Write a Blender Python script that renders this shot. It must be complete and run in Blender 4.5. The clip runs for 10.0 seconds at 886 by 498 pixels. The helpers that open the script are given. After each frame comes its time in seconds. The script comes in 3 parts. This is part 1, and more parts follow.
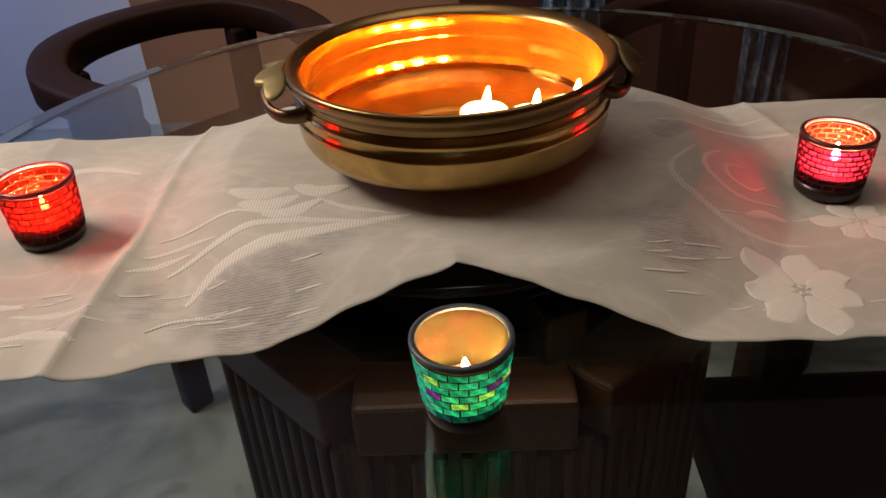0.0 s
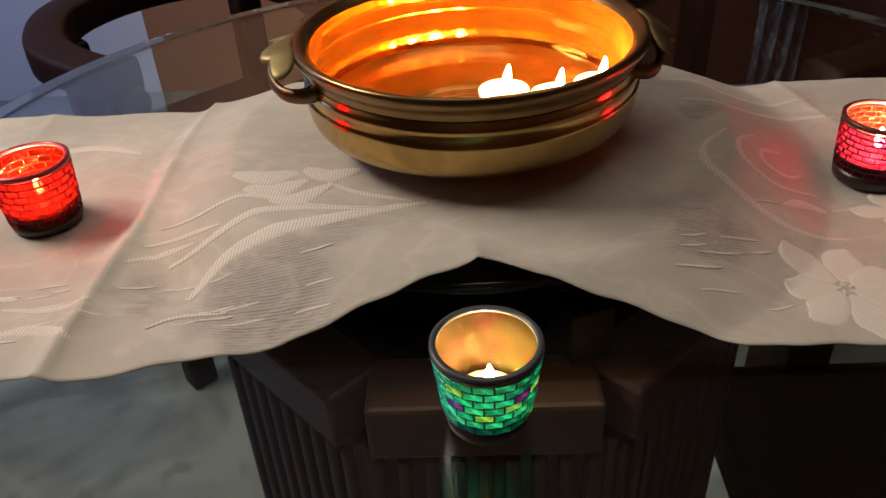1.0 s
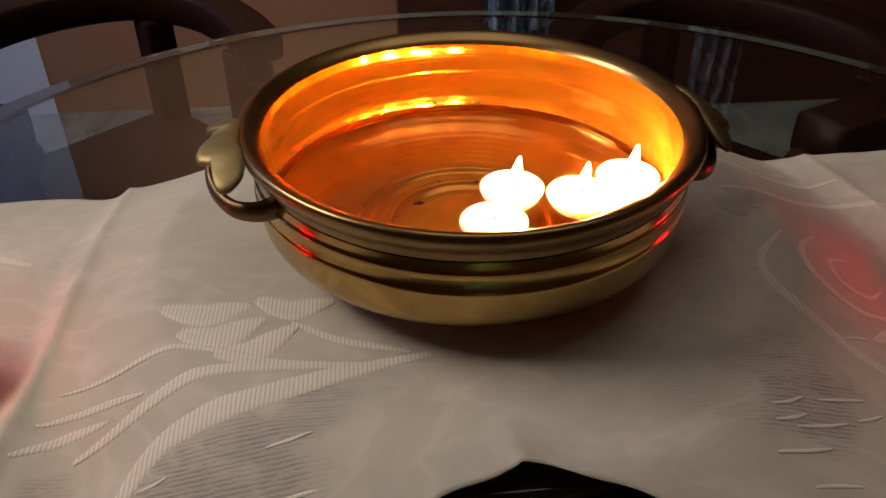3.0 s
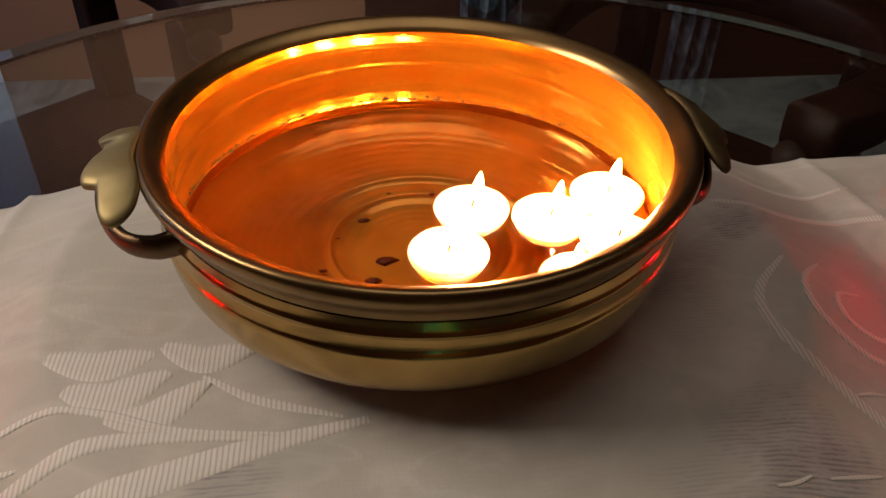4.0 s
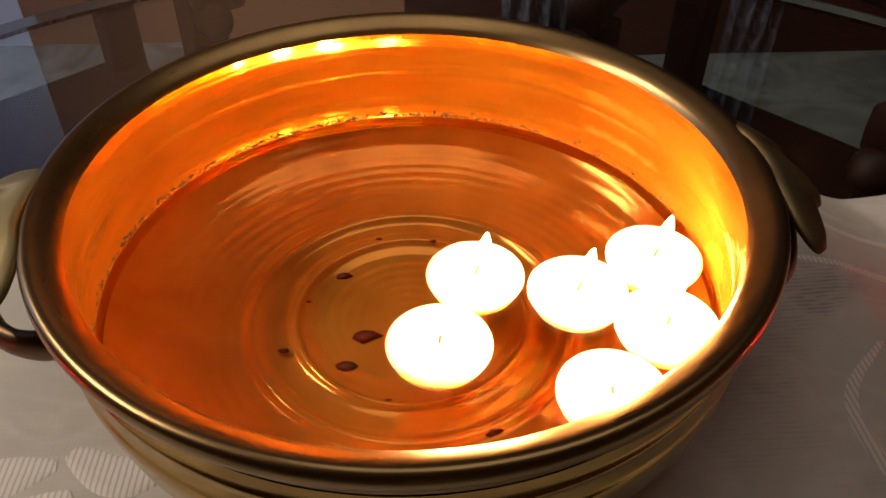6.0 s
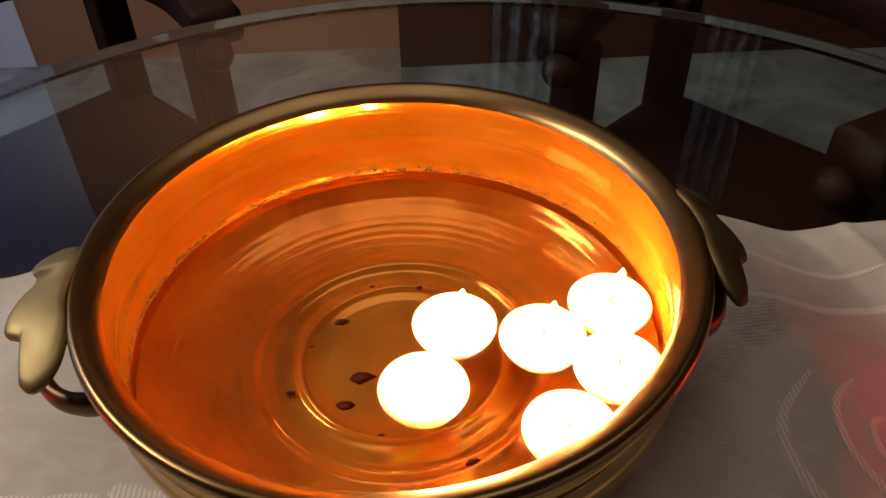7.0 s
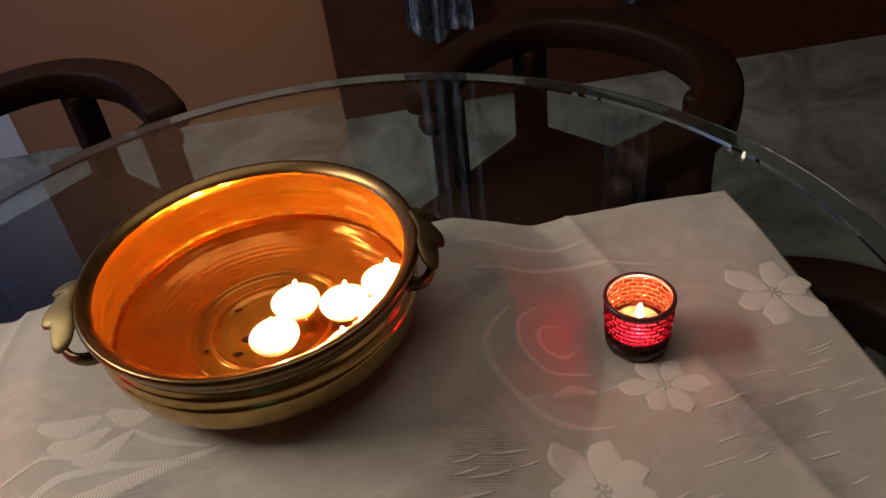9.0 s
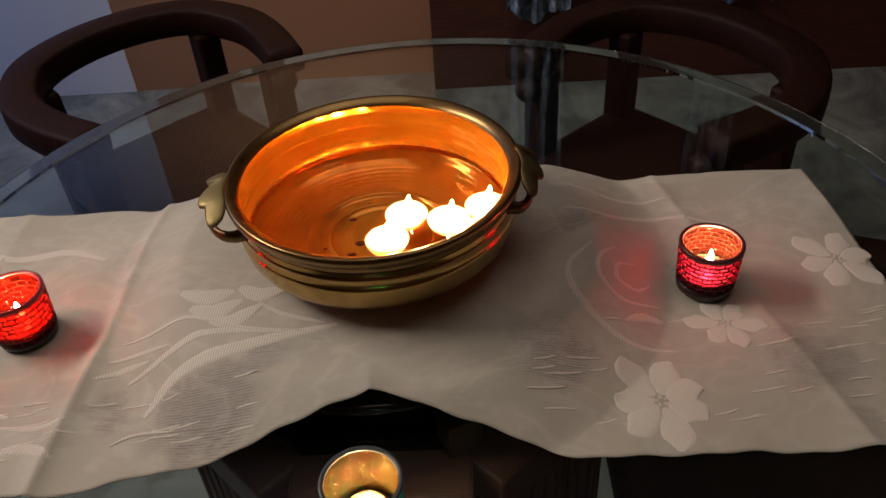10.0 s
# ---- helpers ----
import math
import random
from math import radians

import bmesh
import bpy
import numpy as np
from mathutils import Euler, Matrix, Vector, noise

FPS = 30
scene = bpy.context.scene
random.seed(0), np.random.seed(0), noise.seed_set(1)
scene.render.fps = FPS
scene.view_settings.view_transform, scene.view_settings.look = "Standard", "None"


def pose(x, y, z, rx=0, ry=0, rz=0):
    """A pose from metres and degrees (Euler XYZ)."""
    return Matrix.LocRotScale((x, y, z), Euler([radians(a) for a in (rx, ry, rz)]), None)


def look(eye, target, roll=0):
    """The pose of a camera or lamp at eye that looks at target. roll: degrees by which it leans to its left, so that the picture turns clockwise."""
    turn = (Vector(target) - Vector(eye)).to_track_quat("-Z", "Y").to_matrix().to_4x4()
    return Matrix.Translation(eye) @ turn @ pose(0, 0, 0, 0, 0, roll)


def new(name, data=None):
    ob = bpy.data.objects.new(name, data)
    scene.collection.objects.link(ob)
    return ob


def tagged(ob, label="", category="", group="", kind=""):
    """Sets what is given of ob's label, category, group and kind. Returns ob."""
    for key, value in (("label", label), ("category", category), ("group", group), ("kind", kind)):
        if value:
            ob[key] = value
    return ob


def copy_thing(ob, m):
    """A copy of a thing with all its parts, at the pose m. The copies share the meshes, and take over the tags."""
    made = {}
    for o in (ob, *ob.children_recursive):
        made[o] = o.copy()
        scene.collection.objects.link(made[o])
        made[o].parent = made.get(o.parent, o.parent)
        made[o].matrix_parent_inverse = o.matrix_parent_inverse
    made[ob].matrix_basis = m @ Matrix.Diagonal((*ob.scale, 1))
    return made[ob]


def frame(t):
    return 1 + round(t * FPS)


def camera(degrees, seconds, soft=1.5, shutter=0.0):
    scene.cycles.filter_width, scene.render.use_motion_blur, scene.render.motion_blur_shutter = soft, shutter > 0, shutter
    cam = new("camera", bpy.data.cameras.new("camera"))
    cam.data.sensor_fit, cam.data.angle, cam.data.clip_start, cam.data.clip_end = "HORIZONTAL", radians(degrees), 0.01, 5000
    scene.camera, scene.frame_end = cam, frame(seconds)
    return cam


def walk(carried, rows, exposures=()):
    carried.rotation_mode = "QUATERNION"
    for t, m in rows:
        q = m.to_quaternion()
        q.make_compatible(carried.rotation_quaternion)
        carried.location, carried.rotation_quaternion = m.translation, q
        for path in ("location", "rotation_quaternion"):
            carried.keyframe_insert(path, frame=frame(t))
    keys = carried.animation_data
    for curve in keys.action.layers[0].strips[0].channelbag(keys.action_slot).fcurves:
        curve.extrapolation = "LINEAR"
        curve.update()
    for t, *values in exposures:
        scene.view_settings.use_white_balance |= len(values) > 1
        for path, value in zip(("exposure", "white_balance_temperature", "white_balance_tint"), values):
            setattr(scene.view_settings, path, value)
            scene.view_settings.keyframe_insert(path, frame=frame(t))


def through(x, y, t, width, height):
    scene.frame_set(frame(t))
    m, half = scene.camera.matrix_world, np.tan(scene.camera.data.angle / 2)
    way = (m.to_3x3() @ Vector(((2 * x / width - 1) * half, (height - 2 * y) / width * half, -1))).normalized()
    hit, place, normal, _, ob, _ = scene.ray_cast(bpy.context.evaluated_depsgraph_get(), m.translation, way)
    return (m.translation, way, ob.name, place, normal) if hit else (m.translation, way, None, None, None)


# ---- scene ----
cam = camera(58.0, 10.0)
ROWS = [
    (0, pose(0.0097, -0.6902, 1.1043, 57.43, 2.87, 0.11)),
    (0.5, pose(0.0032, -0.6679, 1.1035, 56.51, 2.58, -0.00)),
    (1, pose(-0.0022, -0.6498, 1.0992, 55.14, 2.65, 0.51)),
    (1.5, pose(-0.0050, -0.6283, 1.1062, 55.84, 1.70, -0.11)),
    (2, pose(-0.0118, -0.5922, 1.1036, 55.92, 1.23, -0.97)),
    (2.5, pose(-0.0358, -0.5372, 1.1038, 55.48, 0.03, -2.73)),
    (3, pose(-0.0574, -0.4683, 1.0919, 55.05, 0.11, -5.24)),
    (3.2, pose(-0.0386, -0.4559, 1.0988, 54.24, 1.05, -4.43)),
    (4.3, pose(-0.0305, -0.3498, 1.0658, 52.40, -1.73, -7.08)),
    (4.5, pose(-0.0200, -0.3314, 1.0610, 52.16, -1.69, -6.66)),
    (5, pose(-0.0215, -0.2987, 1.0408, 51.56, -1.02, -3.70)),
    (5.5, pose(-0.0092, -0.2717, 1.0456, 50.97, -0.42, -4.01)),
    (6, pose(0.0002, -0.2694, 1.0538, 49.81, -0.48, -3.20)),
    (6.2, pose(0.0004, -0.2708, 1.0680, 50.41, -0.13, -2.16)),
    (7.3, pose(0.0241, -0.3246, 1.1294, 49.00, 1.08, -4.43)),
    (7.4, pose(0.0342, -0.3430, 1.1393, 49.21, 0.83, -3.76)),
    (7.5, pose(0.0325, -0.3500, 1.1617, 49.23, 0.20, -7.06)),
    (8, pose(0.0740, -0.4205, 1.2078, 50.43, 3.49, -9.84)),
    (8.5, pose(0.1264, -0.4917, 1.2541, 49.68, 6.26, -8.98)),
    (9, pose(0.1341, -0.5569, 1.2856, 51.18, 5.76, -8.26)),
    (9.5, pose(0.1229, -0.6047, 1.2854, 51.16, 5.39, -3.78)),
    (10, pose(0.0885, -0.6690, 1.3030, 50.95, 3.20, -0.70)),
]
EXPOSURES = [(0.0, 0.48), (1.0, 0.44), (2.0, 0.26), (3.0, 0.02), (4.5, 0.06), (6.2, 0.08), (7.3, 0.0), (7.6, -0.04), (10.0, -0.06)]
walk(cam, ROWS, EXPOSURES)

TOP = 0.75          # height of the glass table top
PLAT = 0.027        # height of the turntable under the runner
TWO_PI = 2 * math.pi

# ---- world and lights ----
world = bpy.data.worlds.new("world")
scene.world = world
world.use_nodes = True
world.node_tree.nodes["Background"].inputs[0].default_value = (0.75, 0.82, 1.0, 1)
world.node_tree.nodes["Background"].inputs[1].default_value = 0.08


def area_lamp(name, eye, target, sx, sy, power, colour, spread=180):
    data = bpy.data.lights.new(name, "AREA")
    data.shape, data.size, data.size_y, data.energy, data.color = "RECTANGLE", sx, sy, power, colour
    data.spread = radians(spread)
    ob = new(name, data)
    ob.matrix_world = look(eye, target)
    return ob


# the room's tube lamp high to one side; the other three are added fill
area_lamp("tube_light", (-1.35, 0.22, 2.05), (0, 0, TOP), 0.9, 0.25, 10.5, (1.0, 0.83, 0.67), 130)
# added lamp, aimed at the far wall only to brighten it
area_lamp("far_wall_fill", (-0.30, 1.35, 2.3), (-0.35, 1.95, 1.0), 0.6, 0.12, 4.5, (1.0, 0.90, 0.80), 120)
# added broad fill from above, lifts the dark side of the bowl's shadow
area_lamp("overhead_fill", (0.25, 0.15, 2.78), (0.25, 0.15, 0), 1.5, 1.2, 5.8, (1.0, 0.87, 0.74))
# added cool lamp that tints the pale wall blue; there is no doorway
area_lamp("cool_wall_fill", (-2.2, 0.9, 1.5), (-1.0, 1.9, 0.6), 0.7, 1.4, 8.0, (0.24, 0.42, 1.0))


# ---- materials ----
class Mat:
    """Small wrapper round a node material with a Principled surface."""

    def __init__(self, name, colour=(0.5, 0.5, 0.5), rough=0.5, metal=0.0, **more):
        self.m = bpy.data.materials.new(name)
        self.m.use_nodes = True
        self.t = self.m.node_tree
        self.b = self.t.nodes["Principled BSDF"]
        self.put("Base Color", (*colour, 1))
        self.put("Roughness", rough)
        self.put("Metallic", metal)
        for k, v in more.items():
            self.put(k.replace("_", " "), v)

    def put(self, socket, value):
        self.b.inputs[socket].default_value = value


    def link(self, a, b):
        self.t.links.new(a, b)

    def coords(self, scale=(1, 1, 1), kind="Object"):
        c = self.t.nodes.new("ShaderNodeTexCoord")
        mp = self.t.nodes.new("ShaderNodeMapping")
        mp.inputs["Scale"].default_value = scale
        self.link(c.outputs[kind], mp.inputs["Vector"])
        return mp.outputs["Vector"]

    def noise(self, scale, detail=4, vec=None, rough=0.55, distort=0.0):
        n = self.t.nodes.new("ShaderNodeTexNoise")
        n.inputs["Scale"].default_value, n.inputs["Detail"].default_value = scale, detail
        n.inputs["Roughness"].default_value, n.inputs["Distortion"].default_value = rough, distort
        self.link(vec if vec else self.coords(), n.inputs["Vector"])
        return n.outputs["Fac"]

    def ramp(self, fac, stops):
        r = self.t.nodes.new("ShaderNodeValToRGB")
        e = r.color_ramp.elements
        while len(e) < len(stops):
            e.new(0.5)
        for el, (p, c) in zip(e, stops):
            el.position, el.color = p, (*c, 1) if len(c) == 3 else c
        self.link(fac, r.inputs["Fac"])
        return r.outputs["Color"]

    def math(self, op, a, b=0.5):
        n = self.t.nodes.new("ShaderNodeMath")
        n.operation = op
        for i, v in enumerate((a, b)):
            if isinstance(v, (int, float)):
                n.inputs[i].default_value = v
            else:
                self.link(v, n.inputs[i])
        return n.outputs[0]

    def mix(self, fac, a, b, blend="MIX"):
        n = self.t.nodes.new("ShaderNodeMix")
        n.data_type, n.blend_type = "RGBA", blend
        for i, v in ((0, fac), (6, a), (7, b)):
            if isinstance(v, (int, float)):
                n.inputs[i].default_value = v
            elif isinstance(v, tuple):
                n.inputs[i].default_value = (*v, 1)
            else:
                self.link(v, n.inputs[i])
        return n.outputs[2]

    def colour(self, out):
        self.link(out, self.b.inputs["Base Color"])
        return self

    def rough(self, fac, lo, hi):
        r = self.t.nodes.new("ShaderNodeMapRange")
        r.inputs["To Min"].default_value, r.inputs["To Max"].default_value = lo, hi
        self.link(fac, r.inputs["Value"])
        self.link(r.outputs[0], self.b.inputs["Roughness"])
        return self

    def bump(self, fac, strength=0.3, distance=0.002):
        n = self.t.nodes.new("ShaderNodeBump")
        n.inputs["Strength"].default_value, n.inputs["Distance"].default_value = strength, distance
        self.link(fac, n.inputs["Height"])
        self.link(n.outputs[0], self.b.inputs["Normal"])
        return self


def brass_material(name, base, dark, lo, hi, metal=1.0, marks=0.12, floor=False):
    a = Mat(name, base, 0.3, metal)
    big = a.noise(22, 5)
    rings = a.noise(1.0, 3, a.coords((9, 9, 420)))
    a.colour(a.mix(a.math("MULTIPLY", a.ramp(big, [(0.42, (0, 0, 0)), (0.72, (1, 1, 1))]), 0.6), base, dark))
    a.rough(a.math("MULTIPLY", a.math("ADD", big, rings), 0.5), lo, hi)
    if floor:
        turned = a.t.nodes.new("ShaderNodeTexWave")
        turned.wave_type, turned.rings_direction = "RINGS", "Z"
        turned.inputs["Scale"].default_value, turned.inputs["Distortion"].default_value = 55, 1.2
        turned.inputs["Detail"].default_value = 3
        a.link(a.coords(), turned.inputs["Vector"])
        rings = a.math("ADD", turned.outputs["Fac"], a.noise(70, 4))
    a.bump(rings, marks, 0.0006)
    return a.m


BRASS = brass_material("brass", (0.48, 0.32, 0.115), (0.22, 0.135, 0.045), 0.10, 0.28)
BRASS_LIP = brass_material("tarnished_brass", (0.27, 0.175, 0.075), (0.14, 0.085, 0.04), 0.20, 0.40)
# same brass, with the orange candle glow put into wall and floor colour
BRASS_IN_LIT = brass_material("brass_inside_lit", (0.88, 0.40, 0.05), (0.62, 0.22, 0.02), 0.04, 0.13, 0.90, 0.3)
BRASS_FLOOR_LIT = brass_material("brass_under_water_lit", (0.95, 0.41, 0.052), (0.52, 0.16, 0.014), 0.08, 0.24, 0.36, 0.20, True)
BRASS_OLD = brass_material("aged_brass", (0.31, 0.25, 0.12), (0.17, 0.13, 0.06), 0.40, 0.7)
# the aged brass again, darkened for the right leaf in the rim's shade
BRASS_OLD_SHADED = brass_material("aged_brass_shaded", (0.17, 0.125, 0.06), (0.09, 0.065, 0.035), 0.42, 0.75)
BRONZE = brass_material("dark_bronze", (0.14, 0.09, 0.05), (0.07, 0.045, 0.03), 0.3, 0.55)


def water_material():
    m = bpy.data.materials.new("water")
    m.use_nodes = True
    t = m.node_tree
    t.nodes.remove(t.nodes["Principled BSDF"])
    clear = t.nodes.new("ShaderNodeBsdfTransparent")
    clear.inputs[0].default_value = (0.97, 0.90, 0.80, 1)
    gloss = t.nodes.new("ShaderNodeBsdfGlossy")
    gloss.inputs["Roughness"].default_value = 0.02
    fres = t.nodes.new("ShaderNodeFresnel")
    fres.inputs[0].default_value = 1.33
    ripple = t.nodes.new("ShaderNodeTexNoise")
    ripple.inputs["Scale"].default_value = 24
    bump = t.nodes.new("ShaderNodeBump")
    bump.inputs["Strength"].default_value, bump.inputs["Distance"].default_value = 0.06, 0.001
    mix = t.nodes.new("ShaderNodeMixShader")
    t.links.new(ripple.outputs["Fac"], bump.inputs["Height"])
    t.links.new(bump.outputs[0], gloss.inputs["Normal"])
    t.links.new(fres.outputs[0], mix.inputs[0])
    t.links.new(clear.outputs[0], mix.inputs[1])
    t.links.new(gloss.outputs[0], mix.inputs[2])
    t.links.new(mix.outputs[0], t.nodes["Material Output"].inputs[0])
    return m


WATER = water_material()


def wax_material():
    a = Mat("white_wax", (0.9, 0.87, 0.8), 0.45)
    a.put("Subsurface Weight", 1.0)
    a.put("Subsurface Scale", 1.0)
    a.put("Subsurface Radius", (0.024, 0.015, 0.008))
    a.bump(a.noise(160, 3), 0.1, 0.0005)
    return a.m


WAX = wax_material()
# wax colour darkened to hold down the light of the red cups' flames
MOLTEN_DIM = Mat("dim_molten_wax", (0.04, 0.018, 0.008), 0.25).m
MOLTEN = Mat("molten_wax", (0.30, 0.20, 0.10), 0.25).m
WICK = Mat("burnt_wick", (0.02, 0.015, 0.01), 0.9).m


def glow_material(name, colour, strength):
    m = bpy.data.materials.new(name)
    m.use_nodes = True
    t = m.node_tree
    t.nodes.remove(t.nodes["Principled BSDF"])
    e = t.nodes.new("ShaderNodeEmission")
    e.inputs[0].default_value, e.inputs[1].default_value = (*colour, 1), strength
    t.links.new(e.outputs[0], t.nodes["Material Output"].inputs[0])
    return m


FLAME = glow_material("flame", (1.0, 0.52, 0.16), 900)
FLAME_SMALL = glow_material("small_flame", (1.0, 0.70, 0.44), 2600)
FLAME_LOW = glow_material("low_flame", (1.0, 0.62, 0.32), 850)


def cloth_material(name, figure, soft=0.0):
    """Thin cream damask: a sheer ground with open net patches, or the denser ribbed figures on it."""
    a = Mat(name, (0.7, 0.66, 0.6), 0.8)
    pos = a.coords()
    fine = a.noise(700, 2, a.coords((1, 0.2, 1)))
    cross = a.noise(500, 2, a.coords((0.2, 1, 1)))
    weave = a.math("MULTIPLY", a.math("ADD", fine, cross), 0.5)
    if figure:
        ribs = a.t.nodes.new("ShaderNodeTexWave")
        ribs.wave_type, ribs.bands_direction = "BANDS", "X"
        ribs.inputs["Scale"].default_value, ribs.inputs["Distortion"].default_value = 125.0, 0.8
        a.link(pos, ribs.inputs["Vector"])
        lines = a.ramp(ribs.outputs["Fac"], [(0.12, (0, 0, 0)), (0.45, (1, 1, 1))])
        col = a.mix(a.math("MAXIMUM", lines, soft), (0.60, 0.57, 0.52), (0.86, 0.83, 0.77))
        a.colour(a.mix(a.math("MULTIPLY", weave, 0.3), col, (0.52, 0.48, 0.43)))
        a.bump(a.math("ADD", lines, a.math("MULTIPLY", weave, 0.5)), 0.35, 0.0003)
    else:
        cloudy = a.noise(7, 5, pos)
        ground = a.mix(cloudy, (0.46, 0.44, 0.39), (0.72, 0.68, 0.60))
        area = a.ramp(a.noise(9, 2, a.coords((1, 1.6, 1))), [(0.60, (0, 0, 0)), (0.74, (0.5, 0.5, 0.5))])
        slant = a.t.nodes.new("ShaderNodeTexWave")
        slant.wave_type, slant.bands_direction = "BANDS", "Y"
        slant.inputs["Scale"].default_value, slant.inputs["Distortion"].default_value = 118.0, 2.2
        slant.inputs["Detail"].default_value, slant.inputs["Detail Scale"].default_value = 2.0, 0.6
        a.link(pos, slant.inputs["Vector"])
        broken = a.ramp(a.noise(1, 2, a.coords((90, 300, 1)), 0.7), [(0.40, (0, 0, 0)), (0.52, (1, 1, 1))])
        rows = a.math("MULTIPLY", a.ramp(slant.outputs["Fac"], [(0.40, (0, 0, 0)), (0.62, (1, 1, 1))]), broken)
        patch = area
        for x, y, r in ((-0.145, -0.212, 0.060), (-0.235, -0.20, 0.03), (0.165, -0.165, 0.045), (-0.10, -0.165, 0.03), (0.40, -0.17, 0.05), (0.21, 0.02, 0.03)):
            far = a.t.nodes.new("ShaderNodeVectorMath")
            far.operation = "DISTANCE"
            a.link(pos, far.inputs[0])
            far.inputs[1].default_value = (x, y, 0.02)
            wob = a.math("ADD", far.outputs["Value"], a.math("MULTIPLY", a.noise(38, 3, pos), 0.05))
            near = a.ramp(a.math("DIVIDE", wob, r + 0.025), [(0.72, (1, 1, 1)), (1.0, (0, 0, 0))])
            patch = a.math("MAXIMUM", patch, near)
        net = a.math("MULTIPLY", patch, rows)
        ground = a.mix(a.math("MULTIPLY", patch, 0.45), ground, (0.36, 0.32, 0.33))
        col = a.mix(a.math("MULTIPLY", net, 0.70), ground, (0.20, 0.18, 0.21))
        spots = a.ramp(a.noise(26, 3, pos), [(0.56, (0, 0, 0)), (0.68, (1, 1, 1))])
        col = a.mix(a.math("MULTIPLY", spots, 0.35), col, (0.84, 0.80, 0.73))
        wisps = a.ramp(a.noise(8, 2, a.coords((1, 1.5, 1)), 0.5, 1.8), [(0.43, (0, 0, 0)), (0.495, (1, 1, 1)), (0.56, (0, 0, 0))])
        col = a.mix(a.math("MULTIPLY", wisps, 0.24), col, (0.88, 0.86, 0.80))
        sheer = a.ramp(a.noise(5, 3, a.coords((1.2, 1, 1)), 0.5, 1.0), [(0.46, (0, 0, 0)), (0.60, (1, 1, 1))])
        col = a.mix(a.math("MULTIPLY", sheer, 0.30), col, (0.40, 0.42, 0.38))
        a.colour(a.mix(a.math("MULTIPLY", weave, 0.35), col, (0.42, 0.39, 0.35)))
        a.bump(a.math("ADD", a.math("MULTIPLY", weave, 0.6), a.math("MULTIPLY", net, -0.7)), 0.55, 0.001)
    tl = a.t.nodes.new("ShaderNodeBsdfTranslucent")
    tl.inputs[0].default_value = (0.7, 0.64, 0.56, 1)
    mx = a.t.nodes.new("ShaderNodeMixShader")
    mx.inputs[0].default_value = 0.12
    a.link(a.b.outputs[0], mx.inputs[1])
    a.link(tl.outputs[0], mx.inputs[2])
    a.link(mx.outputs[0], a.t.nodes["Material Output"].inputs[0])
    return a.m


CLOTH = cloth_material("cream_lace_cloth", False)
FIGURE = cloth_material("ribbed_woven_figure", True)
PETAL_CLOTH = cloth_material("woven_petal_cloth", True, 0.72)


def wood_material(name, light, dark, rough=0.35, scale=(3, 30, 30), sheen=0.35):
    a = Mat(name, light, rough)
    a.put("Specular IOR Level", sheen)
    g = a.noise(4, 6, a.coords(scale), 0.6, 0.6)
    a.colour(a.ramp(g, [(0.3, dark), (0.7, light)]))
    a.rough(g, rough - 0.08, rough + 0.15)
    a.bump(g, 0.15, 0.001)
    return a.m


WOOD_DARK = wood_material("dark_wood", (0.026, 0.009, 0.005), (0.011, 0.004, 0.003), 0.5, sheen=0.12)
WOOD_TABLE = wood_material("walnut_wood", (0.100, 0.042, 0.022), (0.044, 0.019, 0.011))
WOOD_DOOR = wood_material("brown_panel_wood", (0.10, 0.030, 0.017), (0.05, 0.016, 0.010), 0.5)


def glass_material(name, colour, rough=0.0, through=1.0):
    a = Mat(name, colour, rough)
    a.put("Transmission Weight", through)
    a.put("IOR", 1.5)
    return a.m


GLASS = glass_material("table_glass", (0.80, 0.90, 0.86))
GLASS_BEVEL = glass_material("bevelled_glass", (0.72, 0.82, 0.78), 0.05, 0.985)
GLASS_EDGE = glass_material("ground_glass_edge", (0.34, 0.42, 0.40), 0.35, 0.7)


